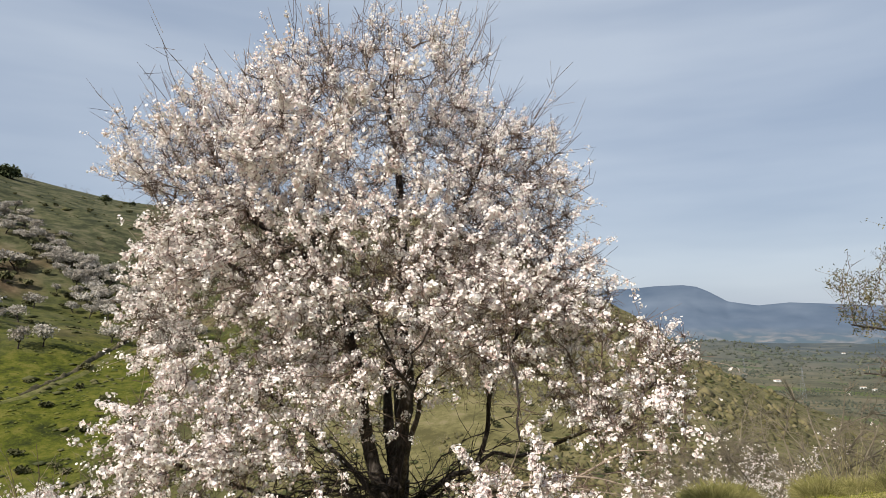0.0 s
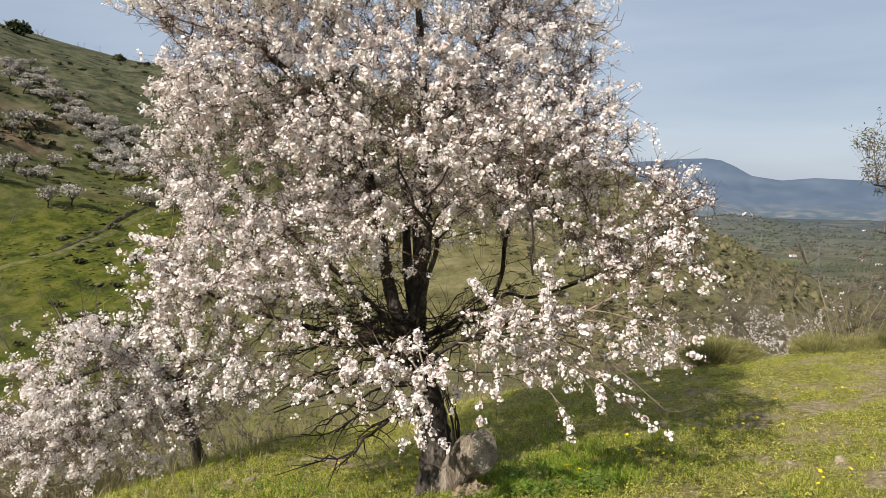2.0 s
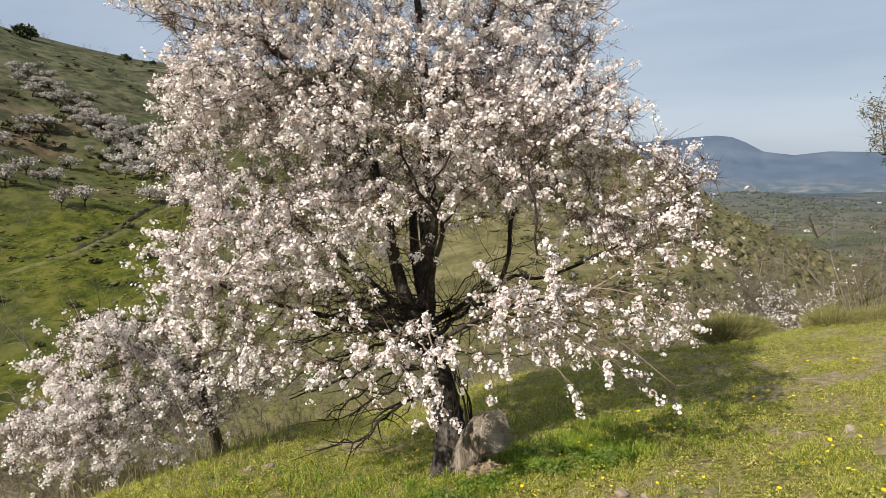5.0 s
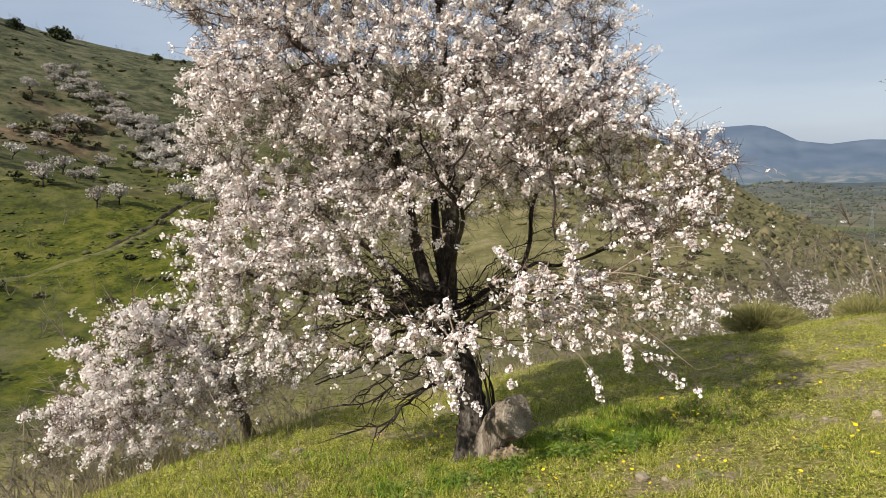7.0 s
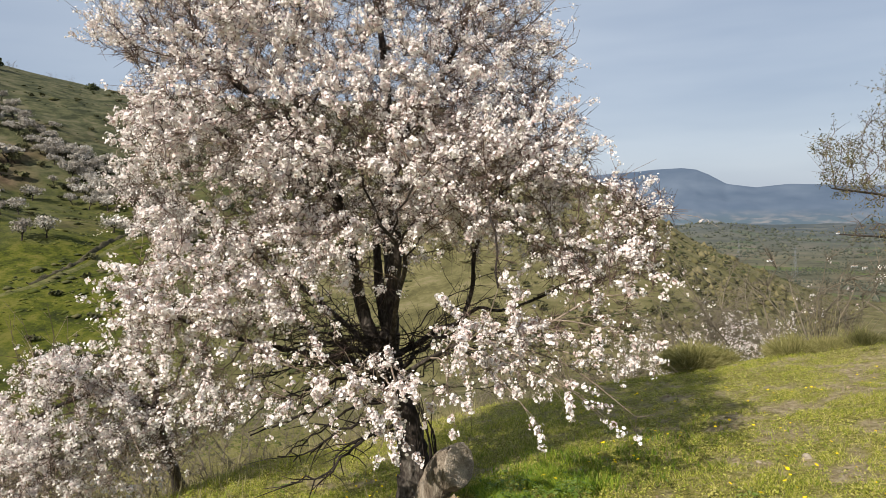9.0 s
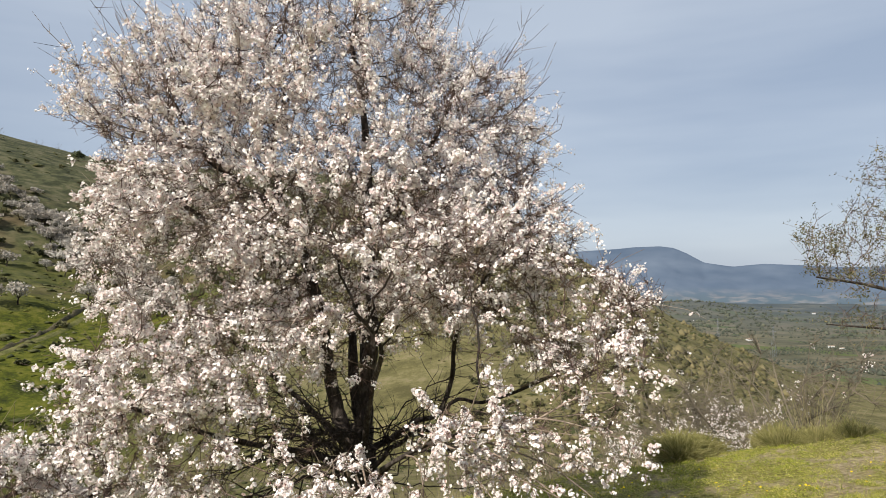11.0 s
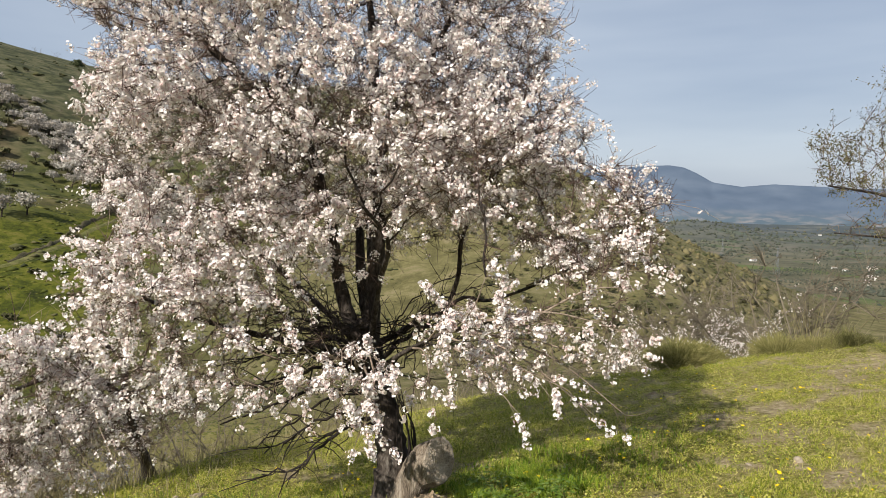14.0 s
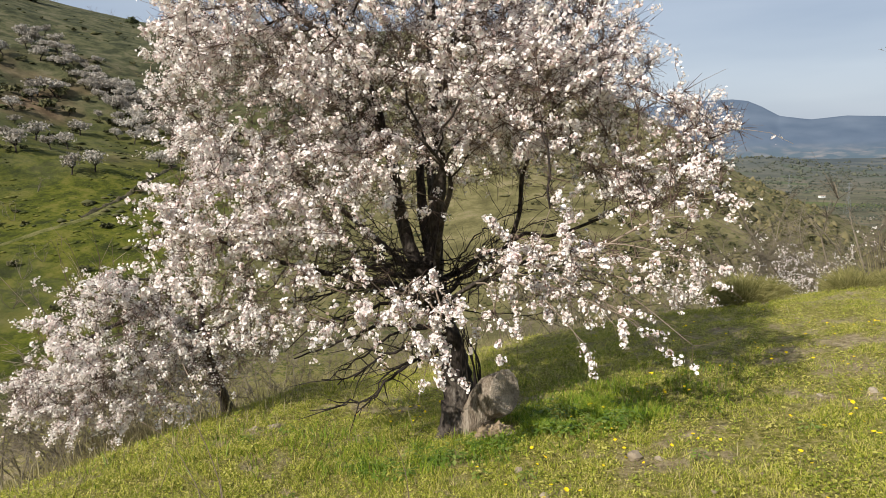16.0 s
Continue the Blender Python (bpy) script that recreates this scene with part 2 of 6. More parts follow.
    dirt, _ = noisy(13.0, 9.0, [(0.36, (0.15, 0.11, 0.068)), (0.47, (0.28, 0.215, 0.135)), (0.56, (0.40, 0.32, 0.21)), (0.66, (0.50, 0.42, 0.30))], 0.75)
    turf = mixed(turf, dirt, worn.outputs["Fac"])
    land = mixed(turf, hill, ranged(far.outputs["Value"], 11.0, 26.0))
    plots = nt.nodes.new("ShaderNodeTexVoronoi")
    plots.inputs["Scale"].default_value = 0.0105
    lk(flat.outputs["Vector"], plots.inputs["Vector"])
    shade_of = nt.nodes.new("ShaderNodeSeparateColor")
    lk(plots.outputs["Color"], shade_of.inputs["Color"])
    green, _ = noisy(0.02, 8.0, [(0.35, (0.060, 0.085, 0.026)), (0.65, (0.105, 0.130, 0.036))], 0.7)
    tilth, _ = noisy(0.02, 8.0, [(0.35, (0.125, 0.100, 0.066)), (0.65, (0.20, 0.165, 0.115))], 0.7)
    plain = mixed(plain, green, ranged(shade_of.outputs["Red"], 0.66, 0.74, 0.0, 0.8))
    plain = mixed(plain, tilth, ranged(shade_of.outputs["Green"], 0.74, 0.80, 0.0, 0.7))
    land = mixed(land, plain, ranged(far.outputs["Value"], 260.0, 520.0))
    # air haze painted in as blue-grey base colour, stronger with distance
    hazed_fields, _ = noisy(0.006, 9.0, [(0.35, (0.050, 0.062, 0.070)), (0.50, (0.070, 0.083, 0.086)), (0.62, (0.125, 0.125, 0.110))], 0.7)
    land = mixed(land, hazed_fields, ranged(far.outputs["Value"], 1300.0, 2900.0))
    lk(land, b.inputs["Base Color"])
    bp = nt.nodes.new("ShaderNodeBump")
    bp.inputs["Strength"].default_value, bp.inputs["Distance"].default_value = 0.8, 0.03
    lk(relief, bp.inputs["Height"])
    lk(bp.outputs["Normal"], b.inputs["Normal"])
    return m


def mountain_material():
    """Distant range: forested slopes, a plain far backdrop; kilometres of air painted in as blue tint and glow."""
    m = bpy.data.materials.new("haze_glow_range")
    m.use_nodes = True
    nt = m.node_tree
    lk = nt.links.new
    b = nt.nodes["Principled BSDF"]
    b.inputs["Roughness"].default_value = 1.0
    b.inputs["Specular IOR Level"].default_value = 0.0
    geo = nt.nodes.new("ShaderNodeNewGeometry")
    mp = nt.nodes.new("ShaderNodeMapping")
    mp.inputs["Scale"].default_value = (1, 1, 2.5)
    lk(geo.outputs["Position"], mp.inputs["Vector"])
    n = nt.nodes.new("ShaderNodeTexNoise")
    n.inputs["Scale"].default_value, n.inputs["Detail"].default_value = 0.004, 8.0
    lk(mp.outputs["Vector"], n.inputs["Vector"])
    r = nt.nodes.new("ShaderNodeValToRGB")
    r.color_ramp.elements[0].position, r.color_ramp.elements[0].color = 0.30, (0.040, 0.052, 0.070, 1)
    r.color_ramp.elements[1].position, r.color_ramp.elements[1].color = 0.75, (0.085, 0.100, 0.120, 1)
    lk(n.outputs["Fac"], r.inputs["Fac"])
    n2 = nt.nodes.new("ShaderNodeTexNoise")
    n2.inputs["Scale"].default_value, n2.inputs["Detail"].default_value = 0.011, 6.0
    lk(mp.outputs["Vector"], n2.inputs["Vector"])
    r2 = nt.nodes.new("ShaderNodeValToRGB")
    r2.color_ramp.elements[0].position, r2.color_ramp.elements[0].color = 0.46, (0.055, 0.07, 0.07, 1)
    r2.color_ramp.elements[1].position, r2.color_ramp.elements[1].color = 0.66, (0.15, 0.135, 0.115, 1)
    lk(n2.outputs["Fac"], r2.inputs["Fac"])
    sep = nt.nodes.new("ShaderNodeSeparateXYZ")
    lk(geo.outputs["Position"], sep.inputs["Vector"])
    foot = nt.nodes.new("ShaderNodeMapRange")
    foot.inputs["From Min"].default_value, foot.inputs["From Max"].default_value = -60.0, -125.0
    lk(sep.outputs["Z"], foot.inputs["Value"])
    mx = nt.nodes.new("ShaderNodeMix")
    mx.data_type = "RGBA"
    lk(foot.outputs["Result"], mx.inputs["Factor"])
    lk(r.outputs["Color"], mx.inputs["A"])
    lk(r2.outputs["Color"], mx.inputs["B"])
    lk(mx.outputs["Result"], b.inputs["Base Color"])
    # blue emission stands in for the haze of the air between
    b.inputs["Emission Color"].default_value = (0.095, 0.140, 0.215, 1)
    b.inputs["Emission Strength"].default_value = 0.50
    return m


LAND, RANGE = ground_material(), mountain_material()


# ---- building helpers ----
def mesh_of(name, verts, faces, mats, mat_index=None, smooth=False):
    me = bpy.data.meshes.new(name)
    verts = np.asarray(verts, dtype=np.float32)
    if isinstance(faces, np.ndarray):
        n, k = faces.shape
        me.vertices.add(len(verts))
        me.vertices.foreach_set("co", verts.ravel())
        me.loops.add(n * k)
        me.loops.foreach_set("vertex_index", faces.astype(np.int32).ravel())
        me.polygons.add(n)
        me.polygons.foreach_set("loop_start", np.arange(0, n * k, k, dtype=np.int32))
        me.update(calc_edges=True)
    else:
        me.from_pydata([tuple(map(float, v)) for v in verts], [], faces)
        me.update()
    for mt in (mats if isinstance(mats, (list, tuple)) else [mats]):
        me.materials.append(mt)
    if mat_index is not None:
        me.polygons.foreach_set("material_index", np.asarray(mat_index, dtype=np.int32))
    if smooth:
        me.polygons.foreach_set("use_smooth", np.ones(len(me.polygons), dtype=bool))
    return me


def child(name, me, parent, label="", kind=""):
    ob = new(name, me)
    ob.parent = parent
    return tagged(ob, label, kind=kind)


def part(name, bm, mat, parent, label=""):
    me = bpy.data.meshes.new(name)
    bm.to_mesh(me)
    bm.free()
    me.materials.append(mat)
    return child(name, me, parent, label)


def lattice(ix, iy, iz, seed):
    h = (ix * 374761393 + iy * 668265263 + iz * 2147483647 + seed * 974711) & 0xFFFFFFFF
    h = ((h ^ (h >> 13)) * 1274126177) & 0xFFFFFFFF
    return ((h ^ (h >> 16)) & 0xFFFFFF) / float(0xFFFFFF)


def value_noise(p, seed=0):
    """Smooth noise in 0..1 at the points p (n, 3)."""
    p = np.asarray(p, dtype=np.float64)
    i = np.floor(p).astype(np.int64)
    f = p - i
    f = f * f * (3 - 2 * f)
    out = np.zeros(len(p))
    for dx in (0, 1):
        for dy in (0, 1):
            for dz in (0, 1):
                w = np.abs(1 - dx - f[:, 0]) * np.abs(1 - dy - f[:, 1]) * np.abs(1 - dz - f[:, 2])
                out += w * lattice(i[:, 0] + dx, i[:, 1] + dy, i[:, 2] + dz, seed)
    return out


def fbm(p, seed=0, octaves=4):
    p = np.asarray(p, dtype=np.float64)
    return sum(value_noise(p * 2 ** k, seed + k) * 0.5 ** k for k in range(octaves)) / sum(0.5 ** k for k in range(octaves))


def unit(v):
    return v / np.maximum(np.linalg.norm(v, axis=-1, keepdims=True), 1e-9)


def frames_of(d, rng):
    """Two unit vectors across each direction d (n, 3), turned at random."""
    a = rng.normal(size=d.shape)
    u = unit(a - d * (a * d).sum(1, keepdims=True))
    return u, np.cross(d, u)


def tube(points, radii, sides=8, cap=True):
    """A tapered tube through the points: vertices and quads."""
    pts = np.asarray(points, float)
    n = len(pts)
    tang = unit(np.gradient(pts, axis=0))
    u = np.array([1.0, 0, 0]) if abs(tang[0][0]) < 0.8 else np.array([0, 1.0, 0])
    verts = []
    ang = np.linspace(0, 2 * math.pi, sides, endpoint=False)
    for k in range(n):
        u = unit(u - tang[k] * (u @ tang[k]))
        v = np.cross(tang[k], u)
        verts.append(pts[k] + radii[k] * (np.cos(ang)[:, None] * u + np.sin(ang)[:, None] * v))
    verts = np.concatenate(verts)
    faces = [(k * sides + j, k * sides + (j + 1) % sides, (k + 1) * sides + (j + 1) % sides, (k + 1) * sides + j)
             for k in range(n - 1) for j in range(sides)]
    if cap:
        faces += [tuple(range((n - 1) * sides, n * sides)), tuple(range(sides - 1, -1, -1))]
    return verts, faces


def joined(pieces):
    """Several (verts, faces) as one."""
    vs, fs, o = [], [], 0
    for v, f in pieces:
        vs.append(v)
        fs += [tuple(i + o for i in q) for q in f]
        o += len(v)
    return np.concatenate(vs), fs


def sticks(a, mid, b, ra, rb, rng):
    """Many thin three-sided twigs at once, each bent at mid: vertices and triangles-as-quads."""
    n = len(a)
    d = unit(b - a)
    u, v = frames_of(d, rng)
    ang = np.array([0, 2.094, 4.189])
    ring = np.cos(ang)[None, :, None] * u[:, None, :] + np.sin(ang)[None, :, None] * v[:, None, :]
    rm = (ra + rb) / 2
    verts = np.stack([a[:, None] + ring * ra[:, None, None], mid[:, None] + ring * rm[:, None, None],
                      b[:, None] + ring * rb[:, None, None]], 1).reshape(-1, 3)
    q = np.array([(k * 3 + j, k * 3 + (j + 1) % 3, k * 3 + 3 + (j + 1) % 3, k * 3 + 3 + j) for k in (0, 1) for j in range(3)])
    return verts, (q[None] + (np.arange(n) * 9)[:, None, None]).reshape(-1, 4)


def straws(a, b, ra, rb, rng):
    """Many thin straight twigs at once."""
    u, v = frames_of(unit(b - a), rng)
    ang = np.array([0, 2.094, 4.189])
    ring = np.cos(ang)[None, :, None] * u[:, None, :] + np.sin(ang)[None, :, None] * v[:, None, :]
    verts = np.stack([a[:, None] + ring * ra[:, None, None], b[:, None] + ring * rb[:, None, None]], 1).reshape(-1, 3)
    q = np.array([(k, (k + 1) % 3, 3 + (k + 1) % 3, 3 + k) for k in range(3)])
    return verts, (q[None] + (np.arange(len(a)) * 6)[:, None, None]).reshape(-1, 4)


def smooth_line(points, step=0.09):
    """A smooth curve (Catmull-Rom) through a few points, cut into even steps."""
    p = np.asarray(points, float)
    q = np.vstack([2 * p[0] - p[1], p, 2 * p[-1] - p[-2]])
    out = []
    for k in range(1, len(q) - 2):
        n = max(2, int(np.linalg.norm(q[k + 1] - q[k]) / step))
        for t in np.linspace(0, 1, n, endpoint=False):
            out.append(0.5 * (2 * q[k] + (q[k + 1] - q[k - 1]) * t + (2 * q[k - 1] - 5 * q[k] + 4 * q[k + 1] - q[k + 2]) * t * t
                              + (3 * q[k] - q[k - 1] - 3 * q[k + 1] + q[k + 2]) * t ** 3))
    out.append(p[-1])
    return np.array(out)


# ---- the land: one sheet from underfoot to the horizon ----
EYE_Z = 1.45
AZ_CREST = ([-180, -75, -60, -37, -22, -11, 5, 13, 20, 24, 33, 60, 180], [12, 5.0, 4.6, 5.3, 6.4, 7.7, 9.8, 10.1, 10.6, 11.0, 10.9, 12, 12])
AZ_SKY = ([-180, -75, -60, -38, -34, -27.6, -25, -15, -7, -1, 5, 10.6, 16, 21, 23, 25, 27, 29, 32, 45, 75, 180],
          [9, 11, 13, 11.5, 10.4, 9.1, 8.9, 9.0, 8.7, 8.6, 6.4, 3.0, 0.2, -3.4, -4.5, -5.7, -6.8, -8.2, -9.8, -10.5, 2, 9])
AZ_SKY_R = ([-180, -75, -38, -25, -7, 5, 20, 28, 45, 75, 180], [200, 260, 280, 280, 250, 220, 170, 130, 130, 200, 200])
AZ_VALE = ([-180, -75, -38, -25, -10, 5, 20, 30, 45, 75, 180], [3, -10, -15, -14.5, -12, -9.5, -8.5, -8.5, -8, -4, 3])
AZ_VALE_R = ([-180, -75, -38, -25, -10, 10, 30, 75, 180], [40, 52, 52, 50, 45, 38, 36, 40, 40])


def near_slope(x, y):
    s = np.clip((-0.5 - x) / 1.6, 0, 1)
    return -0.05 + 0.16 * x - 0.17 * y + 0.24 * s * s * (3 - 2 * s)


def height(x, y):
    x, y = np.asarray(x, float), np.asarray(y, float)
    r, az = np.hypot(x, y), np.degrees(np.arctan2(x, y))
    g = lambda tab: np.interp(az, *tab)
    rc, rs, rv = g(AZ_CREST), g(AZ_SKY_R), g(AZ_VALE_R)
    sa, ca = np.sin(np.radians(az)), np.cos(np.radians(az))
    zc = near_slope(rc * sa, rc * ca)
    zs = EYE_Z + rs * np.tan(np.radians(g(AZ_SKY)))
    zb = np.minimum(zs - 20, -70)
    ring = [rc * 0.9, rc * 1.9, rv, rs, 520 + 0 * rc, 900 + 0 * rc, 1400 + 0 * rc, 2500 + 0 * rc, 4900 + 0 * rc]
    top = [near_slope(rc * 0.9 * sa, rc * 0.9 * ca), zc - 0.42 * rc, g(AZ_VALE), zs, zb, -104 + 0 * rc, -127 + 0 * rc, -136 + 0 * rc, -140 + 0 * rc]
    z = near_slope(x, y)
    for k in range(len(ring) - 1):
        a, b = ring[k], ring[k + 1]
        t = np.clip((r - a) / (b - a), 0, 1)
        s = t * t * (3 - 2 * t)
        w = (0.15, 0.25, 0.45, 0.8, 0.2, 0, 0, 0)[k]
        z = np.where(r > a, top[k] + (top[k + 1] - top[k]) * (w * s + (1 - w) * t), z)
    p = np.stack([x, y, 0 * x], -1).reshape(-1, 3)
    rough = ((fbm(p / 0.9, 3, 3) - 0.5) * 0.10).reshape(x.shape)
    z = z + rough * np.clip(r / 2, 0, 1)
    far = np.clip((r - 12) / 60, 0, 1)
    z = z + far * ((fbm(p / 28.0, 7, 3) - 0.5) * 7.0).reshape(x.shape) * np.clip(1 - np.abs(r - rs) / rs * 0, 0.3, 1) * np.where(r > 0.75 * rs, 0.35, 1)
    z = z + 46 * np.exp(-((az - 22.5) / 4.0) ** 2 - ((r - 2600) / 380) ** 2)
    return z + np.clip((r - 600) / 1500, 0, 1) * ((fbm(p / 420.0, 11, 4) - 0.5) * 22).reshape(x.shape)


def h1(x, y):
    return float(height(np.array([x]), np.array([y]))[0])


def sight(az, el, start=11.0, stop=4600.0):
    """Where the line of sight at that bearing and rise (degrees) meets the land."""
    r = np.geomspace(start, stop, 700)
    x, y = r * math.sin(radians(az)), r * math.cos(radians(az))
    z = height(x, y)
    k = np.argmax(z >= EYE_Z + r * math.tan(radians(el)))
    if z[k] < EYE_Z + r[k] * math.tan(radians(el)):
        return None
    return x[k], y[k], z[k], r[k]


az_list = np.radians(np.concatenate([np.arange(-72, 72, 0.4), np.arange(72, 288, 4.0)]))
r_list = np.concatenate([np.arange(0.01, 12.0, 0.15), np.geomspace(12.0, 4950.0, 200)])
AA, RR = np.meshgrid(az_list, r_list)
GX, GY = RR * np.sin(AA), RR * np.cos(AA)
GZ = height(GX.ravel(), GY.ravel()).reshape(GX.shape)
na, nr = len(az_list), len(r_list)
gv = np.concatenate([np.stack([GX, GY, GZ], -1).reshape(-1, 3), [[0, 0, h1(0, 0)]]])
j, i = np.meshgrid(np.arange(na), np.arange(nr - 1))
gq = np.stack([i * na + j, (i + 1) * na + j, (i + 1) * na + (j + 1) % na, i * na + (j + 1) % na], -1).reshape(-1, 4)[:, ::-1]


def patchy(x, y, scale, seed):
    return fbm(np.stack([x * scale, y * scale, 0 * x], 1), seed, 3)


def worn_soil(x, y):
    """Where the turf is trodden or thin, 0..1: small scattered patches, and a faint path over the upper slope."""
    path = np.exp(-((y - 5.9 - 0.55 * (x - 3.4) - 0.35 * np.sin(x * 1.7)) / 0.42) ** 2) * np.clip((x - 1.9) / 1.2, 0, 1)
    path2 = np.exp(-((y - 3.5 - 0.25 * (x - 2.2)) / 0.35) ** 2) * np.clip((x - 1.4) / 0.8, 0, 1)
    m = 0.45 * patchy(x, y, 2.3, 83) + 0.55 * patchy(x, y, 7.5, 84) + 0.10 * path + 0.06 * path2 + 0.03 * np.clip((x - 0.8) / 1.5, 0, 1)
    return np.clip((m - 0.585) * 8.0, 0, 1)


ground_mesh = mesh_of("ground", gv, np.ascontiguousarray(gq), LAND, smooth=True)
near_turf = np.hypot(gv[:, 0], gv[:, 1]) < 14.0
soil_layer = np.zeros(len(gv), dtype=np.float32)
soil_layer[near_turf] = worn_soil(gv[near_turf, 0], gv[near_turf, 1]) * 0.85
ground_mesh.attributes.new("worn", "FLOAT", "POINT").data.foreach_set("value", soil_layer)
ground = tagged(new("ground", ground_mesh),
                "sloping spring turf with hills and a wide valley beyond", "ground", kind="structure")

# the blue range at the end of the valley
AZ_RANGE = ([-180, -60, -20, 10, 14, 17, 18.1, 20.3, 21.4, 22.4, 23.7, 24.8, 25.9, 28.1, 30, 34, 40, 50, 75, 180],
            [1.0, 1.0, 1.6, 1.9, 2.1, 2.3, 2.42, 2.5, 2.35, 1.9, 1.12, 0.95, 0.78, 0.98, 0.9, 0.7, 0.85, 1.1, 0.9, 1.0])
ma = np.radians(np.arange(-70, 70, 0.2))
mr = np.linspace(3300, 4850, 40)
MA, MR = np.meshgrid(ma, mr)
crest_z = EYE_Z + 4350 * np.tan(np.radians(np.interp(np.degrees(MA), *AZ_RANGE)))
onset = 3300 + 420 * fbm(np.stack([MA.ravel() * 9.0, 0 * MA.ravel(), 0 * MA.ravel()], 1), 17, 4).reshape(MA.shape)
rise = np.clip((MR - onset) / (4350 - onset), 0, 1) ** 1.4
fall = 1 - np.clip((MR - 4350) / 500, 0, 1) ** 2 * 0.5
MX, MY = MR * np.sin(MA), MR * np.cos(MA)
pm = np.stack([MX, MY, 0 * MX], -1).reshape(-1, 3)
folds = (fbm(pm / 260.0, 5, 5).reshape(MX.shape) - 0.5)
MZ = -150 + (crest_z + 150) * rise * fall + folds * 110 * np.sin(np.clip((MR - 3300) / 1050, 0, 1) * math.pi) + folds * 8
mj, mi = np.meshgrid(np.arange(len(ma) - 1), np.arange(len(mr) - 1))
nm = len(ma)
mq = np.stack([mi * nm + mj, mi * nm + mj + 1, (mi + 1) * nm + mj + 1, (mi + 1) * nm + mj], -1).reshape(-1, 4)
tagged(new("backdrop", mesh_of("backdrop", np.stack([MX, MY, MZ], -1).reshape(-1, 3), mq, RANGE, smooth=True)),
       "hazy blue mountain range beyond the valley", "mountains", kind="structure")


# ---- the almond tree in bloom ----
def flower_template(rounded=False):
    """One blossom, about 1 across: five cupped petals about one centre, and a short calyx."""
    v, f, mi = [(0, 0, 0.0)], [], []
    for k in range(5):
        a = k * 2 * math.pi / 5
        c, s = math.cos(a), math.sin(a)
        o = len(v)
        if rounded:
            shape, tris = ((0.26, 0.21, 0.09), (0.47, 0.17, 0.16), (0.47, -0.15, 0.17), (0.26, -0.21, 0.09), (0.3, 0, 0.04)), ((0, 4, 5), (4, 3, 5), (3, 2, 5), (2, 1, 5), (1, 0, 5))
        else:
            shape, tris = ((0.36, 0.26, 0.15), (0.52, 0.02, 0.14), (0.33, -0.26, 0.08)), ((0, 3, 2), (0, 2, 1))
        for x, y, z in shape:
            v.append((x * c - y * s, x * s + y * c, z))
        f += [tuple(0 if i == 0 else o + i - 1 for i in t) for t in tris]
        mi += [0] * len(tris)
    o = len(v)
    for k in range(3):
        a = k * 2.094
        v.append((0.12 * math.cos(a), 0.12 * math.sin(a), 0.07))
    v.append((0, 0, -0.28))
    f += [(o, o + 1, o + 3), (o + 1, o + 2, o + 3), (o + 2, o, o + 3), (0, o, o + 1), (0, o + 1, o + 2)]
    mi += [1] * 5
    return np.array(v), np.array(f), np.array(mi)


BLOSSOM = flower_template()
PLAIN_BLOSSOM = (BLOSSOM[0][:16], BLOSSOM[1][:10], BLOSSOM[2][:10])
FAR_BLOSSOM = (np.array([(0, 0, 0.0)] + [(0.47 * math.cos(k * 1.2566 + s), 0.47 * math.sin(k * 1.2566 + s), 0.16 - 0.1 * s) for k in range(5) for s in (-0.5, 0.5)]),
               np.array([(0, 1 + 2 * k, 2 + 2 * k) for k in range(5)]), np.zeros(5, int))
LEAF = (np.array([(0.0, 0, 0), (0.5, 0.16, 0.08), (1.0, 0, 0.0), (0.5, -0.16, 0.08), (0.5, 0, 0.0)]),
        np.array([(0, 3, 4), (4, 3, 2), (4, 2, 1), (0, 4, 1)]), np.zeros(4, int))


def flowers(pos, axis, size, rng, shape=None):
    """Blossoms (or leaves) at pos that face along axis."""
    FV, FF, FM = shape or BLOSSOM
    n = len(pos)
    u, w = frames_of(axis, rng)
    m = np.stack([u, w, axis], 1) * size[:, None, None]
    cup = rng.uniform(0.2, 2.4, n)
    t = np.repeat(FV[None], n, 0)
    t[:, :, 2] *= cup[:, None]
    verts = (np.einsum("nvk,nkj->nvj", t, m) + pos[:, None]).reshape(-1, 3)
    faces = (FF[None] + (np.arange(n) * len(FV))[:, None, None]).reshape(-1, 3)
    return verts, faces, np.tile(FM, n)


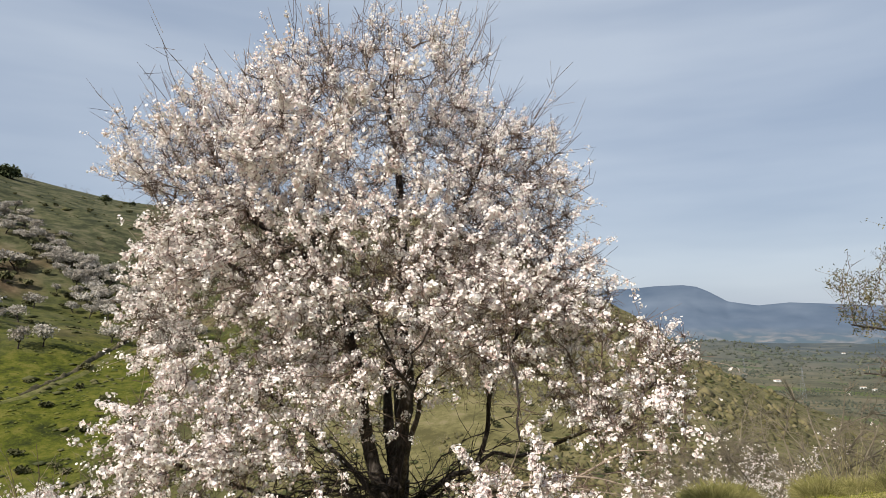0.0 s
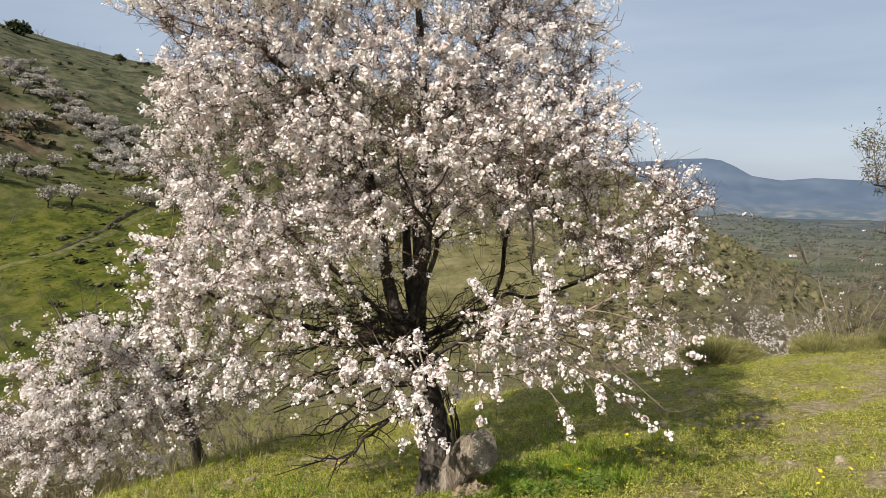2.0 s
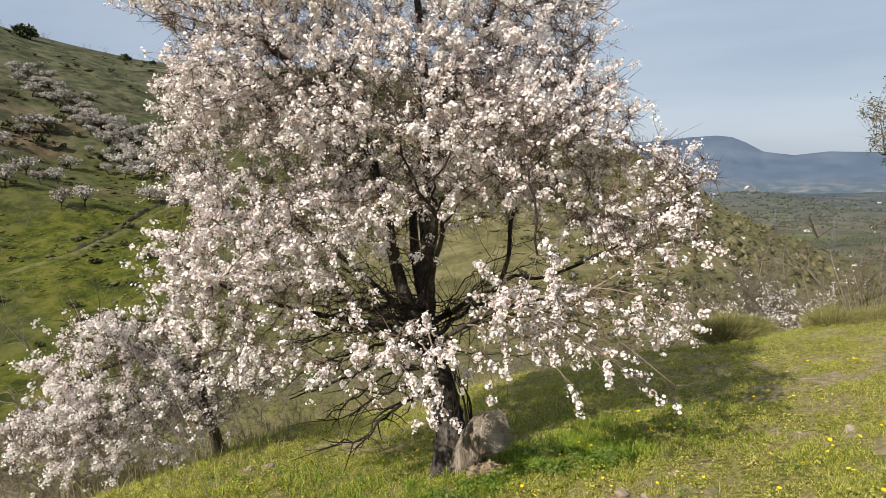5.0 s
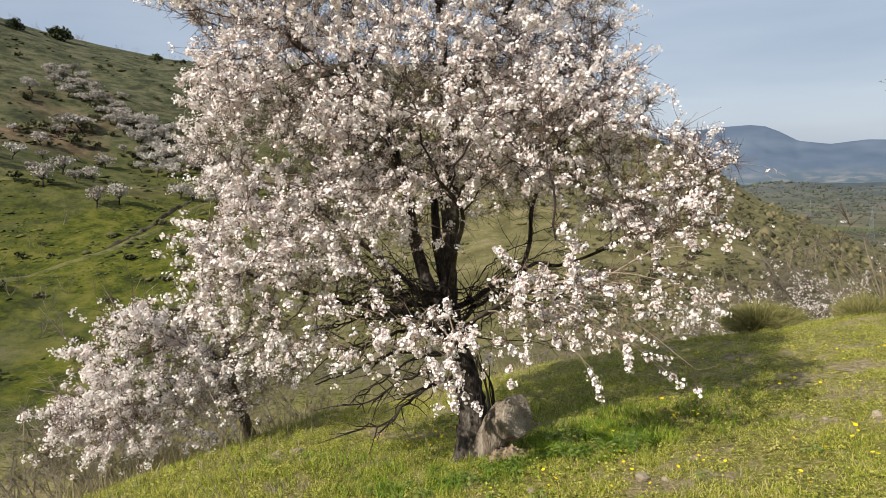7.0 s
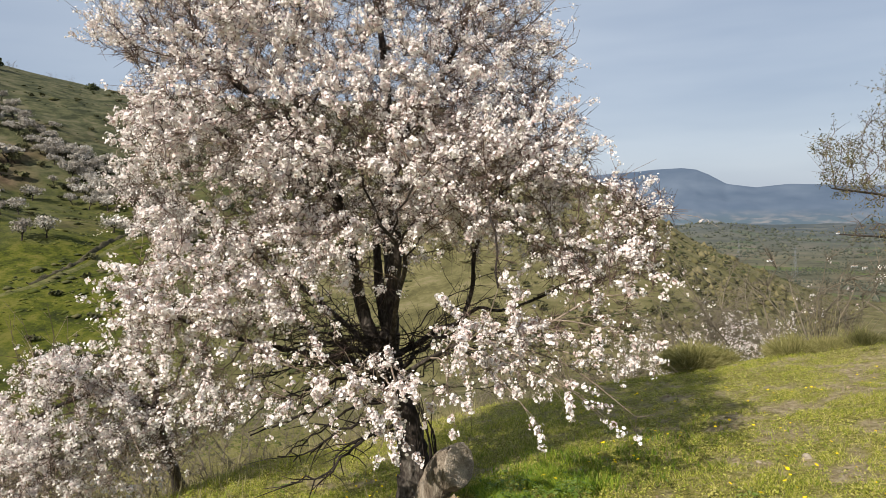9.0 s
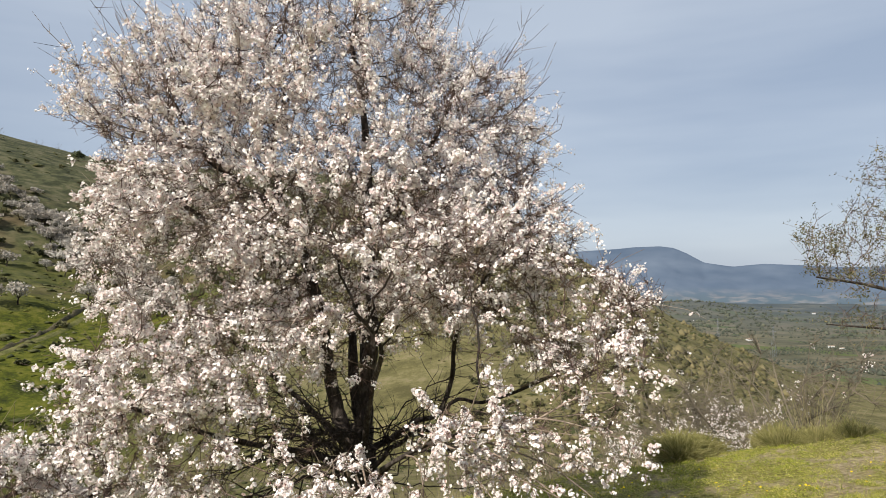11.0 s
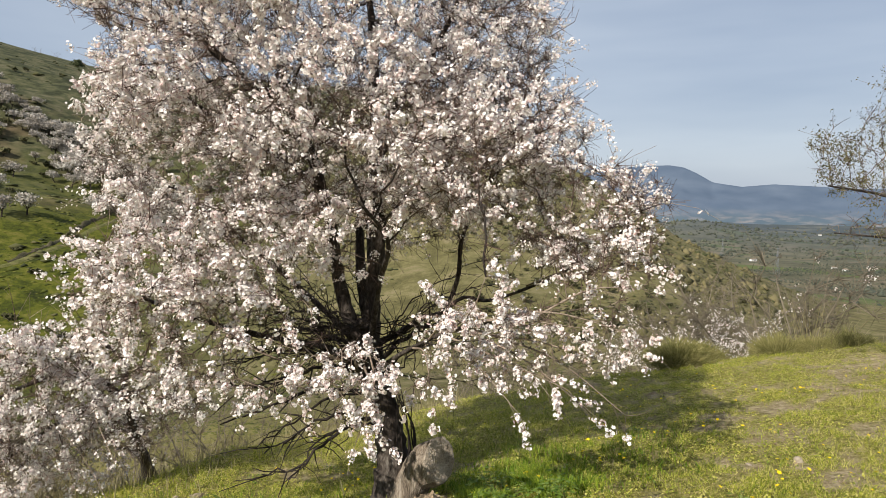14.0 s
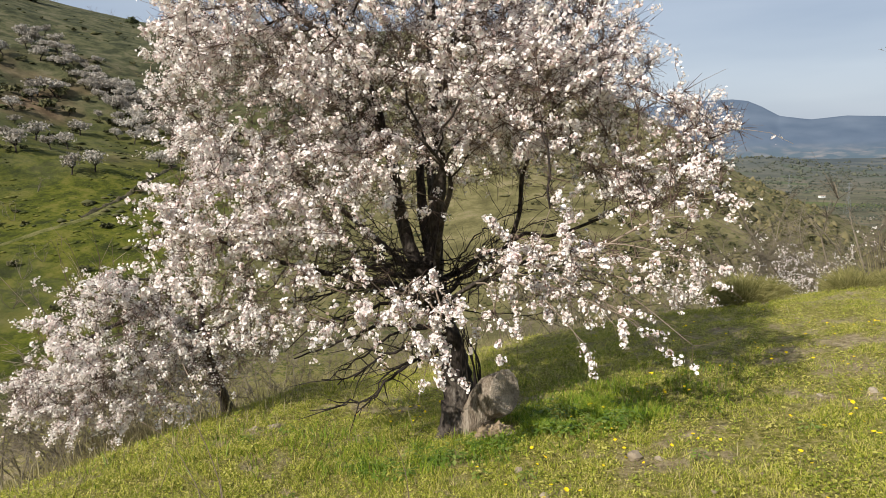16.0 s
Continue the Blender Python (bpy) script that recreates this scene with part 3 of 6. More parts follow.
def grow(seeds, seed_parent, attract, step=0.085, reach=0.75, kill=0.15, rounds=90, room=9000):
    """Space colonisation: branches grow from the seeds towards the free room. Returns nodes and parents."""
    nodes = [np.asarray(p, float) for p in seeds]
    parent = list(seed_parent)
    at = attract.copy()
    alive = np.ones(len(at), bool)
    best = np.full(len(at), 1e9)
    who = np.zeros(len(at), int)

    def meet(first):
        arr = np.array(nodes[first:])
        for c in range(0, len(arr), 256):
            d = np.linalg.norm(at[:, None] - arr[None, c:c + 256], axis=2)
            k = d.argmin(1)
            dm = d[np.arange(len(at)), k]
            near = dm < best
            best[near] = dm[near]
            who[near] = k[near] + first + c

    young = {}
    meet(0)
    for _ in range(rounds):
        use = alive & (best < reach)
        if not use.any():
            break
        first = len(nodes)
        stuck = []
        idx = who[use]
        pull = unit(at[use] - np.array(nodes)[idx])
        order = np.argsort(idx, kind="stable")
        idx, pull = idx[order], pull[order]
        cuts = np.flatnonzero(np.diff(idx)) + 1
        for grp, vec in zip(np.split(idx, cuts), np.split(pull, cuts)):
            k = int(grp[0])
            way = vec.sum(0)
            if parent[k] >= 0:
                way = way / len(vec) + 0.35 * unit(nodes[k] - nodes[parent[k]])
            tip = nodes[k] + step * unit(way)
            if any(np.linalg.norm(nodes[c] - tip) < 0.55 * step for c in young.get(k, ())):
                stuck.append(k)
                continue
            young.setdefault(k, []).append(len(nodes))
            nodes.append(tip)
            parent.append(k)
        if stuck:
            alive &= ~np.isin(who, stuck) | (best > reach)
        if len(nodes) > first:
            meet(first)
        alive &= best > kill
        if len(nodes) > room:
            break
    return np.array(nodes), np.array(parent)


def skeleton_radii(parent, tip, power=2.5):
    acc = np.zeros(len(parent))
    has = np.zeros(len(parent), bool)
    has[parent[parent >= 0]] = True
    acc[~has] = tip ** power
    for k in range(len(parent) - 1, -1, -1):
        if parent[k] >= 0:
            acc[parent[k]] += acc[k]
    return acc ** (1 / power)


def chains(parent, radius, first):
    """Runs of nodes from first on, each following its thickest continuation."""
    kids = [[] for _ in parent]
    for k in range(len(parent)):
        if parent[k] >= 0:
            kids[parent[k]].append(k)
    runs = []
    start = [(parent[k], k) for k in range(len(parent)) if k >= first and (parent[k] < first or max(kids[parent[k]], key=lambda c: radius[c]) != k)]
    for p, k in start:
        run = [p, k] if p >= 0 else [k]
        while True:
            nxt = [c for c in kids[run[-1]] if c >= first]
            if not nxt:
                break
            run.append(max(nxt, key=lambda c: radius[c]))
        runs.append(run)
    return runs


def bark_tube(line, radii, sides, seed, amount=0.25):
    """A tube whose surface swells and furrows with noise along its own radius."""
    v, f = tube(line, radii, sides)
    c = np.repeat(np.asarray(line), sides, 0)
    out = v - c
    n = fbm(v * np.array([9, 9, 4.0]), seed, 3)[:, None] - 0.5
    m = fbm(v * np.array([45, 45, 8.0]), seed + 5, 2)[:, None] - 0.5
    return c + out * (1 + n * amount * 2.2 + m * amount * 1.4), f


def almond_tree(name, label, base_lines, clumps, seed, n_attract, bloom, whips=0, flower_size=0.034, hand=0, tip=0.0028, gap=0.42, shoots=2.2, keep_out=(), room=9000, kill=0.15,
                leaves=None, clump_gap=0.10, cluster=0.015, inner=0):
    """trunk and limbs as given; the rest grows into the clumps (centre, radii, weight); blossom sits on the young wood."""
    rng = np.random.default_rng(seed)
    tree = new(name)
    base = np.array(base_lines[0][1][0])
    tree.location = base
    tagged(tree, label, "tree")
    nodes, parent, fixed = [], [], []
    for k, (pname, pts, r0, r1, sides) in enumerate(base_lines):
        line = smooth_line(pts, 0.05)
        rad = np.linspace(r0, r1, len(line)) * (1 + 0.05 * rng.normal(size=len(line)))
        if k == 0:
            rad = rad * (1 + 0.75 * np.clip(1 - np.linspace(0, 1, len(line)) * 3.2, 0, 1) ** 2)
        v, f = bark_tube(line, rad, sides, seed + k, 0.30 if k == 0 else 0.22)
        # thin sprays take the sun-paled bark
        child(pname, mesh_of(pname, v - base, f, BARK if r0 >= 0.012 else SUNLIT_SPRAY_BARK, smooth=True), tree)
        first = len(nodes)
        anchor = -1
        if nodes:
            anchor = int(np.linalg.norm(np.array(nodes) - line[0], axis=1).argmin())
        for q, p in enumerate(line[::2]):
            nodes.append(p)
            parent.append(anchor if q == 0 else len(nodes) - 2)
        fixed.append((first, len(nodes)))
    n_fixed = len(nodes)
    # free room in the crown
    pts = []
    total = sum(c[2] * np.prod(c[1]) for c in clumps)
    for c, r, w in clumps:
        n = int(n_attract * w * np.prod(r) / total)
        d = unit(rng.normal(size=(n, 3))) * rng.uniform(0.25, 1.0, (n, 1)) ** 0.45
        q = np.array(c) + d * np.array(r)
        pts.append(q if max(r) < 0.52 else q[fbm(q * 2.2, seed + 50, 3) > gap])
    pts = np.concatenate(pts)
    for c, r in keep_out:
        pts = pts[(((pts - np.array(c)) / np.array(r)) ** 2).sum(1) > 1]
    nodes, parent = grow(nodes, parent, pts, kill=kill, room=room)
    rad = skeleton_radii(parent, tip)
    rad = np.minimum(rad, 0.03)
    runs = chains(parent, rad, n_fixed)
    thick, thin_a, thin_b, thin_r = [], [], [], []
    for run in runs:
        line = nodes[run].copy()
        rr = rad[run]
        if run[0] < n_fixed:
            rr[0] = rr[1]
        line[1:-1] += rng.normal(size=(max(0, len(run) - 2), 3)) * 0.010
        big = rr > 0.0058
        nb = int(big.sum())
        if nb >= 3:
            thick.append(tube(line[:nb], rr[:nb], 5))
            line, rr = line[nb - 1:], rr[nb - 1:]
        for a, b, ra, rb in zip(line[:-1], line[1:], rr[:-1], rr[1:]):
            thin_a.append(a), thin_b.append(b), thin_r.append((ra, rb))
    if thick:
        v, f = joined(thick)
        child("branchwork", mesh_of("branchwork", v - base, f, BARK_DARK, smooth=True), tree, "dark crooked branches", "stuff")
    ta, tb, tr = np.array(thin_a), np.array(thin_b), np.array(thin_r)
    # shoots on the young wood
    fine_wood = np.arange(len(nodes)) >= n_fixed
    for (lo, hi), line_ in zip(fixed, base_lines):
        if line_[2] < 0.012:
            fine_wood[lo + 2:hi] = True
    young = np.flatnonzero((rad < 0.0068) & fine_wood)
    middle = np.array(clumps[0][0])
    rep = rng.poisson(shoots, len(young))
    src = np.repeat(young, rep)
    along = unit(nodes[src] - nodes[parent[src]])
    out = unit(nodes[src] - middle)
    way = unit(along * 0.55 + out * 0.45 + rng.normal(size=(len(src), 3)) * 0.62 + np.array([0, 0, 1.0]) * np.clip(nodes[src][:, 2:3] - 1.2, -0.12, 0.8) * 0.55)
    size = np.minimum(rng.gamma(2.6, 0.052, len(src)) + 0.04, 0.30)
    a = nodes[src]
    b = a + way * size[:, None]
    b[:, 2] -= 0.2 * size ** 2 * (nodes[src][:, 2] < 1.3)
    mid = (a + b) / 2 + rng.normal(size=a.shape) * size[:, None] * 0.06
    sa, sm, sb = [ta, a], [(ta + tb) / 2, mid], [tb, b]
    ra, rb = [tr[:, 0], np.full(len(a), 0.0019)], [tr[:, 1], np.full(len(a), 0.0010)]
    if whips:
        top = young[np.argsort(-(nodes[young][:, 2] + 0.5 * np.abs(nodes[young][:, 0] - middle[0]) + rng.normal(size=len(young)) * 0.25))[:whips * 6]]
        top = rng.choice(top, whips, replace=False)
        wl_ = rng.uniform(0.2, 0.62, whips)
        wd = unit(np.array([0, 0, 1.0]) * 0.9 + unit(nodes[top] - middle) * 0.8 + rng.normal(size=(whips, 3)) * 0.22)
        wa = nodes[top]
        wb = wa + wd * wl_[:, None]
        sa.append(wa), sb.append(wb), sm.append((wa + wb) / 2 + rng.normal(size=wa.shape) * 0.025)
        ra.append(np.full(whips, 0.0034)), rb.append(np.full(whips, 0.0014))
        # side twigs of the whips
        t = rng.uniform(0.25, 0.85, (whips * 3, 1))
        k3 = np.repeat(np.arange(whips), 3)
        xa = wa[k3] + (wb - wa)[k3] * t
        xb = xa + unit(wd[k3] + rng.normal(size=(whips * 3, 3)) * 0.5) * rng.uniform(0.06, 0.25, (whips * 3, 1))
        sa.append(xa), sb.append(xb), sm.append((xa + xb) / 2)
        ra.append(np.full(len(xa), 0.002)), rb.append(np.full(len(xa), 0.0011))
    # inner twigs wear the darkened bark, crown shade put into their colour
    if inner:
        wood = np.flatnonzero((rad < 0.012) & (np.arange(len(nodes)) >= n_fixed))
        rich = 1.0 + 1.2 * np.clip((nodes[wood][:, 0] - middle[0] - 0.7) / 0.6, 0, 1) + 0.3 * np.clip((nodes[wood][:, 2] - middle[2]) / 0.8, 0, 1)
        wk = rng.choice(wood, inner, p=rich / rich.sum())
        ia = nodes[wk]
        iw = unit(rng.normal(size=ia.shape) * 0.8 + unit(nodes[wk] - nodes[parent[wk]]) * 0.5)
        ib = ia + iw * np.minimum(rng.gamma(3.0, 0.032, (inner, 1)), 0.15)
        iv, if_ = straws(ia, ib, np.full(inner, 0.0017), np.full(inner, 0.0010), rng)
        child("twiggery", mesh_of("twiggery", iv - base, if_, SHADED_TWIG), tree, "dry brown inner twigs, darkened as in crown shade", "stuff")
    sv, sf = sticks(np.concatenate(sa), np.concatenate(sm), np.concatenate(sb), np.concatenate(ra), np.concatenate(rb), rng)
    child("twiggery", mesh_of("twiggery", sv - base, sf, TWIG), tree, "dense grey-brown twigs", "stuff")
    # blossom in tight clusters along the shoots
    weight = np.clip((0.5 * fbm(b * 2.6, seed + 70, 2) + 0.5 * fbm(b * 6.5, seed + 73, 2) - 0.40) * 6.5, 0.04, 1.25) * bloom(b)
    per = rng.poisson(np.clip(weight * (size + 0.03) / clump_gap, 0, 6))
    si = np.repeat(np.arange(len(b)), per)
    t = rng.uniform(0.15, 1.02, len(si))[:, None]
    where = a[si] + (b - a)[si] * t
    count = rng.integers(5, 15, len(si)) if not leaves else rng.integers(2, 5, len(si))
    fi = np.repeat(np.arange(len(si)), count)
    spread = rng.normal(size=(len(fi), 3)) * cluster
    faxis = unit(unit(spread) + rng.normal(size=spread.shape) * 0.35 + np.array([0, 0, 0.15]))
    fpos = where[fi] + spread
    fsize = flower_size * rng.uniform(0.55, 1.18, len(fi)) * np.interp(fpos[:, 1], [3.7, 4.3], [1.08, 0.86])
    if leaves:
        v, f, mi = flowers(fpos, faxis, fsize, rng, LEAF)
        child("foliage", mesh_of("foliage", v - base, f, leaves, mi), tree, "sparse small grey-green leaves", "stuff")
        return tree
    near = np.argsort(fpos[:, 1])[:hand]
    rest = np.ones(len(fi), bool)
    rest[near] = False
    full = rest & (fpos[:, 1] < 3.85)
    v, f, mi = flowers(fpos[full], faxis[full], fsize[full], rng)
    for lo_, hi_, shape_ in ((3.85, 4.15, PLAIN_BLOSSOM), (4.15, 99, FAR_BLOSSOM)):
        part_ = rest & (fpos[:, 1] >= lo_) & (fpos[:, 1] < hi_)
        v2, f2, mi2 = flowers(fpos[part_], faxis[part_], fsize[part_], rng, shape_)
        v, f, mi = np.concatenate([v, v2]), np.concatenate([f, f2 + len(v)]), np.concatenate([mi, mi2])
    child("blossom", mesh_of("blossom", v - base, f, [PETAL, CALYX], mi), tree, "thick white and pale pink almond blossom", "stuff")
    if hand:
        kinds = []
        for q in range(6):
            v, f, mi = flowers(np.zeros((1, 3)), np.array([[0, 0, 1.0]]), np.array([flower_size]), rng, flower_template(True))
            kinds.append(mesh_of("flower", v, f, [PETAL, CALYX], mi))
        for q in near:
            ob = child("flower", kinds[int(rng.integers(6))], tree)
            ob.location = fpos[q] - base
            ob.rotation_euler = Vector(faxis[q]).to_track_quat("Z", "Y").to_euler()
            k = float(fsize[q] / flower_size)
            ob.scale = (k, k, k)
    return tree


def main_bloom(p):
    """How thickly each part of the crown flowers: thinner within, behind and at the very top."""
    front = np.clip((5.3 - p[:, 1]) / 1.1, 0.07, 1.0)
    top = 1 + 0.35 * np.clip((p[:, 2] - 1.6) / 0.8, 0, 1) - 0.6 * np.clip((p[:, 2] - 3.3) / 0.6, 0, 1)
    thin = 1 - 0.08 * np.exp(-(((p[:, 0] - 0.55) / 0.6) ** 2 + ((p[:, 2] - 2.2) / 0.8) ** 2))
    hollow = 1 - 0.85 * np.exp(-(((p[:, 0] + 0.85) / 0.52) ** 2 + ((p[:, 2] - 0.35) / 0.5) ** 2)) * np.clip((p[:, 1] - 3.75) / 0.15, 0, 1)
    mid = 1 - 0.10 * np.exp(-(((p[:, 0] + 0.45) / 0.5) ** 2 + ((p[:, 2] - 2.2) / 0.35) ** 2))
    near = 1 + (1.7 - 2.3 * np.clip((p[:, 0] - 0.45) / 0.3, 0, 1)) * np.clip((4.15 - p[:, 1]) / 0.3, 0, 1) * np.clip((1.0 - p[:, 2]) / 0.2, 0, 1)
    window = 1 - 0.60 * np.exp(-(((p[:, 0] + 0.74) / 0.26) ** 2 + ((p[:, 2] - 1.92) / 0.22) ** 2))
    low_left = 1 - 0.62 * np.clip((-0.7 - p[:, 0]) / 0.3, 0, 1) * np.clip((0.85 - p[:, 2]) / 0.3, 0, 1)
    low_right = 1 - 0.6 * np.clip((p[:, 0] - 0.40) / 0.3, 0, 1) * np.clip((1.05 - p[:, 2]) / 0.2, 0, 1) * np.clip((4.7 - p[:, 1]) / 0.4, 0, 1) * np.clip((p[:, 1] - 3.62) / 0.12, 0, 1)
    left = 1 + 0.35 * np.exp(-(((p[:, 0] + 1.25) / 0.5) ** 2 + ((p[:, 2] - 1.45) / 0.5) ** 2))
    return front * top * thin * hollow * mid * near * window * low_left * low_right * left


z0 = h1(-0.1, 4.62)
MAIN_LIMBS = [
    ("trunk", [(-0.13, 4.62, z0 - 0.12), (-0.135, 4.62, z0 + 0.1), (-0.135, 4.63, -0.5), (-0.20, 4.65, -0.2), (-0.285, 4.67, 0.1), (-0.32, 4.69, 0.32), (-0.31, 4.7, 0.45)], 0.108, 0.078, 24),
    ("limb", [(-0.30, 4.69, 0.38), (-0.29, 4.75, 0.75), (-0.26, 4.78, 1.0), (-0.27, 4.85, 1.4), (-0.30, 4.95, 1.9), (-0.32, 5.0, 2.4), (-0.37, 5.0, 2.85), (-0.45, 4.95, 3.25)], 0.060, 0.016, 14),
    ("limb", [(-0.31, 4.72, 0.30), (-0.39, 4.84, 0.8), (-0.40, 5.1, 1.3), (-0.2, 5.4, 1.8), (0.1, 5.6, 2.3)], 0.042, 0.013, 12),
    ("limb", [(-0.33, 4.68, 0.25), (-0.47, 4.7, 0.5), (-0.55, 4.72, 0.85), (-0.60, 4.7, 1.2), (-0.76, 4.6, 1.75), (-0.91, 4.55, 1.95), (-1.1, 4.5, 2.06), (-1.5, 4.6, 2.42)], 0.050, 0.017, 12),
    ("limb", [(-0.31, 4.64, 0.10), (-0.6, 4.5, 0.30), (-1.0, 4.4, 0.40), (-1.45, 4.3, 0.55), (-1.85, 4.2, 0.75)], 0.026, 0.008, 10),
    ("limb", [(-0.31, 4.66, 0.20), (-0.65, 4.8, 0.50), (-1.1, 4.95, 0.85), (-1.7, 4.9, 1.35)], 0.026, 0.009, 10),
    ("limb", [(-0.28, 4.68, 0.28), (-0.08, 4.72, 0.37), (0.06, 4.78, 0.46), (0.21, 4.8, 0.50), (0.31, 4.8, 0.74), (0.34, 4.76, 1.05), (0.5, 4.7, 1.4), (0.75, 4.6, 1.75)], 0.021, 0.008, 10),
    ("limb", [(0.20, 4.8, 0.49), (0.36, 4.83, 0.60), (0.52, 4.8, 0.58), (0.8, 4.75, 0.68), (1.15, 4.55, 0.9), (1.45, 4.35, 1.2)], 0.014, 0.006, 8),
    ("limb", [(-0.29, 4.62, 0.35), (-0.22, 4.35, 0.75), (-0.15, 4.1, 1.05), (-0.3, 3.85, 1.3)], 0.024, 0.008, 8),
    ("limb", [(-0.28, 4.6, 0.10), (0.0, 4.3, 0.35), (0.3, 4.0, 0.55), (0.72, 3.8, 0.66)], 0.018, 0.006, 8),
    ("limb", [(-0.31, 4.6, 0.00), (-0.38, 4.25, 0.25), (-0.48, 3.9, 0.42)], 0.016, 0.006, 8),
    ("limb", [(-0.3, 4.75, 0.55), (-0.35, 5.2, 1.0), (-0.55, 5.6, 1.5), (-0.9, 5.8, 2.0)], 0.045, 0.012, 10),
    ("limb", [(-0.30, 4.92, 1.75), (-0.05, 4.9, 2.1), (0.2, 4.8, 2.5), (0.35, 4.8, 2.9)], 0.034, 0.010, 8),
    ("limb", [(-0.90, 4.56, 1.92), (-0.90, 4.65, 2.12), (-0.95, 4.7, 2.36), (-0.90, 4.8, 2.75), (-1.0, 4.85, 3.1)], 0.026, 0.008, 8),
    ("limb", [(-0.62, 4.68, 1.35), (-1.0, 4.85, 1.6), (-1.5, 4.9, 1.9), (-1.9, 4.8, 2.2)], 0.030, 0.010, 8),
]
MAIN_LIMBS += [("spray", pts, 0.0075, 0.002, 5) for pts in (
    [(0.30, 4.0, 0.55), (0.65, 3.85, 0.66), (1.15, 3.72, 0.74)],
    [(0.25, 4.05, 0.52), (0.70, 3.8, 0.52), (1.16, 3.75, 0.40)],
    [(0.20, 4.1, 0.48), (0.50, 3.8, 0.42), (0.86, 3.60, 0.30)],
    [(0.15, 4.15, 0.45), (0.36, 3.78, 0.40), (0.60, 3.55, 0.17)],
    [(0.55, 3.92, 0.60), (0.85, 3.75, 0.58), (1.12, 3.65, 0.45)],
    [(0.10, 4.2, 0.42), (0.18, 3.85, 0.62), (0.24, 3.65, 0.80)],
    [(-0.42, 4.1, 0.32), (-0.55, 3.8, 0.42), (-0.68, 3.62, 0.30)],
    [(-0.36, 4.3, 0.22), (-0.25, 3.9, 0.42), (-0.12, 3.65, 0.38)],
    [(-0.36, 4.3, 0.22), (-0.35, 3.85, 0.48), (-0.42, 3.62, 0.42)],
    [(-0.25, 3.95, 0.42), (-0.20, 3.75, 0.28), (-0.25, 3.62, 0.04)],
    [(0.00, 4.3, 0.35), (0.08, 3.9, 0.42), (0.12, 3.62, 0.28)],
    [(0.80, 4.75, 0.70), (0.95, 4.3, 0.85), (1.05, 3.95, 0.85)],
    [(0.35, 4.0, 0.58), (0.78, 3.72, 0.70), (1.28, 3.62, 0.58)],
    [(0.28, 4.02, 0.54), (0.62, 3.74, 0.44), (0.98, 3.62, 0.18)],
    [(0.30, 4.0, 0.56), (0.55, 3.72, 0.66), (0.92, 3.60, 0.64)],
    [(0.34, 4.0, 0.55), (0.82, 3.78, 0.42), (1.22, 3.7, 0.12)],
    [(-0.30, 4.2, 0.25), (-0.22, 3.85, 0.18), (-0.30, 3.70, -0.06)],
    [(0.72, 3.82, 0.66), (0.98, 3.66, 0.84), (1.24, 3.58, 0.86)],
    [(0.24, 3.9, 0.56), (0.34, 3.66, 0.72), (0.40, 3.55, 0.92)])]
MAIN_CLUMPS = [
    ((-0.66, 4.90, 2.45), (1.45, 1.15, 1.10), 1.0),
    ((-0.42, 4.90, 3.30), (0.85, 0.70, 0.46), 1.0),
    ((-1.60, 4.75, 2.62), (0.70, 0.80, 0.48), 1.0),
    ((-1.38, 4.60, 1.65), (0.76, 0.90, 0.85), 1.1),
    ((-1.42, 4.25, 0.85), (0.66, 0.62, 0.58), 1.2),
    ((-1.10, 4.15, 0.38), (0.50, 0.40, 0.28), 0.5),
    ((0.38, 4.60, 1.66), (0.80, 0.85, 0.58), 1.3),
    ((1.08, 4.25, 1.22), (0.55, 0.55, 0.42), 1.7),
    ((-0.30, 4.00, 1.58), (1.05, 0.55, 0.46), 1.3),
    ((0.70, 3.85, 0.70), (0.42, 0.30, 0.22), 0.22),
    ((-0.38, 3.75, 0.42), (0.30, 0.20, 0.14), 0.2),
    ((-0.22, 3.66, 0.34), (0.50, 0.14, 0.13), 0.9),
    ((0.24, 3.62, 0.62), (0.13, 0.10, 0.22), 1.3),
    ((0.98, 3.78, 0.72), (0.22, 0.13, 0.14), 1.0),
    ((0.36, 4.85, 2.95), (0.46, 0.55, 0.46), 1.0),
    ((0.66, 4.85, 2.40), (0.34, 0.50, 0.42), 1.0),
    ((0.54, 4.80, 2.25), (0.40, 0.60, 0.48), 1.0),
    ((-0.95, 4.05, 1.15), (0.50, 0.40, 0.36), 1.2),
    ((-0.62, 3.68, 0.36), (0.22, 0.12, 0.10), 1.0),
    ((-1.60, 4.30, 0.55), (0.55, 0.50, 0.42), 1.0),
    ((-0.40, 5.55, 1.80), (1.20, 0.65, 1.10), 0.7),
]
almond_tree("almond_tree", "old almond tree in full white bloom with a dark leaning trunk", MAIN_LIMBS, MAIN_CLUMPS, 11, 19000, main_bloom,
            whips=115, hand=300, room=14000, kill=0.115, gap=0.39, shoots=2.4, flower_size=0.0200, clump_gap=0.042, cluster=0.0125, inner=36000,
            keep_out=[((-0.05, 4.7, 0.45), (0.75, 0.9, 0.46)), ((-0.70, 4.35, 0.30), (0.42, 0.4, 0.4))])

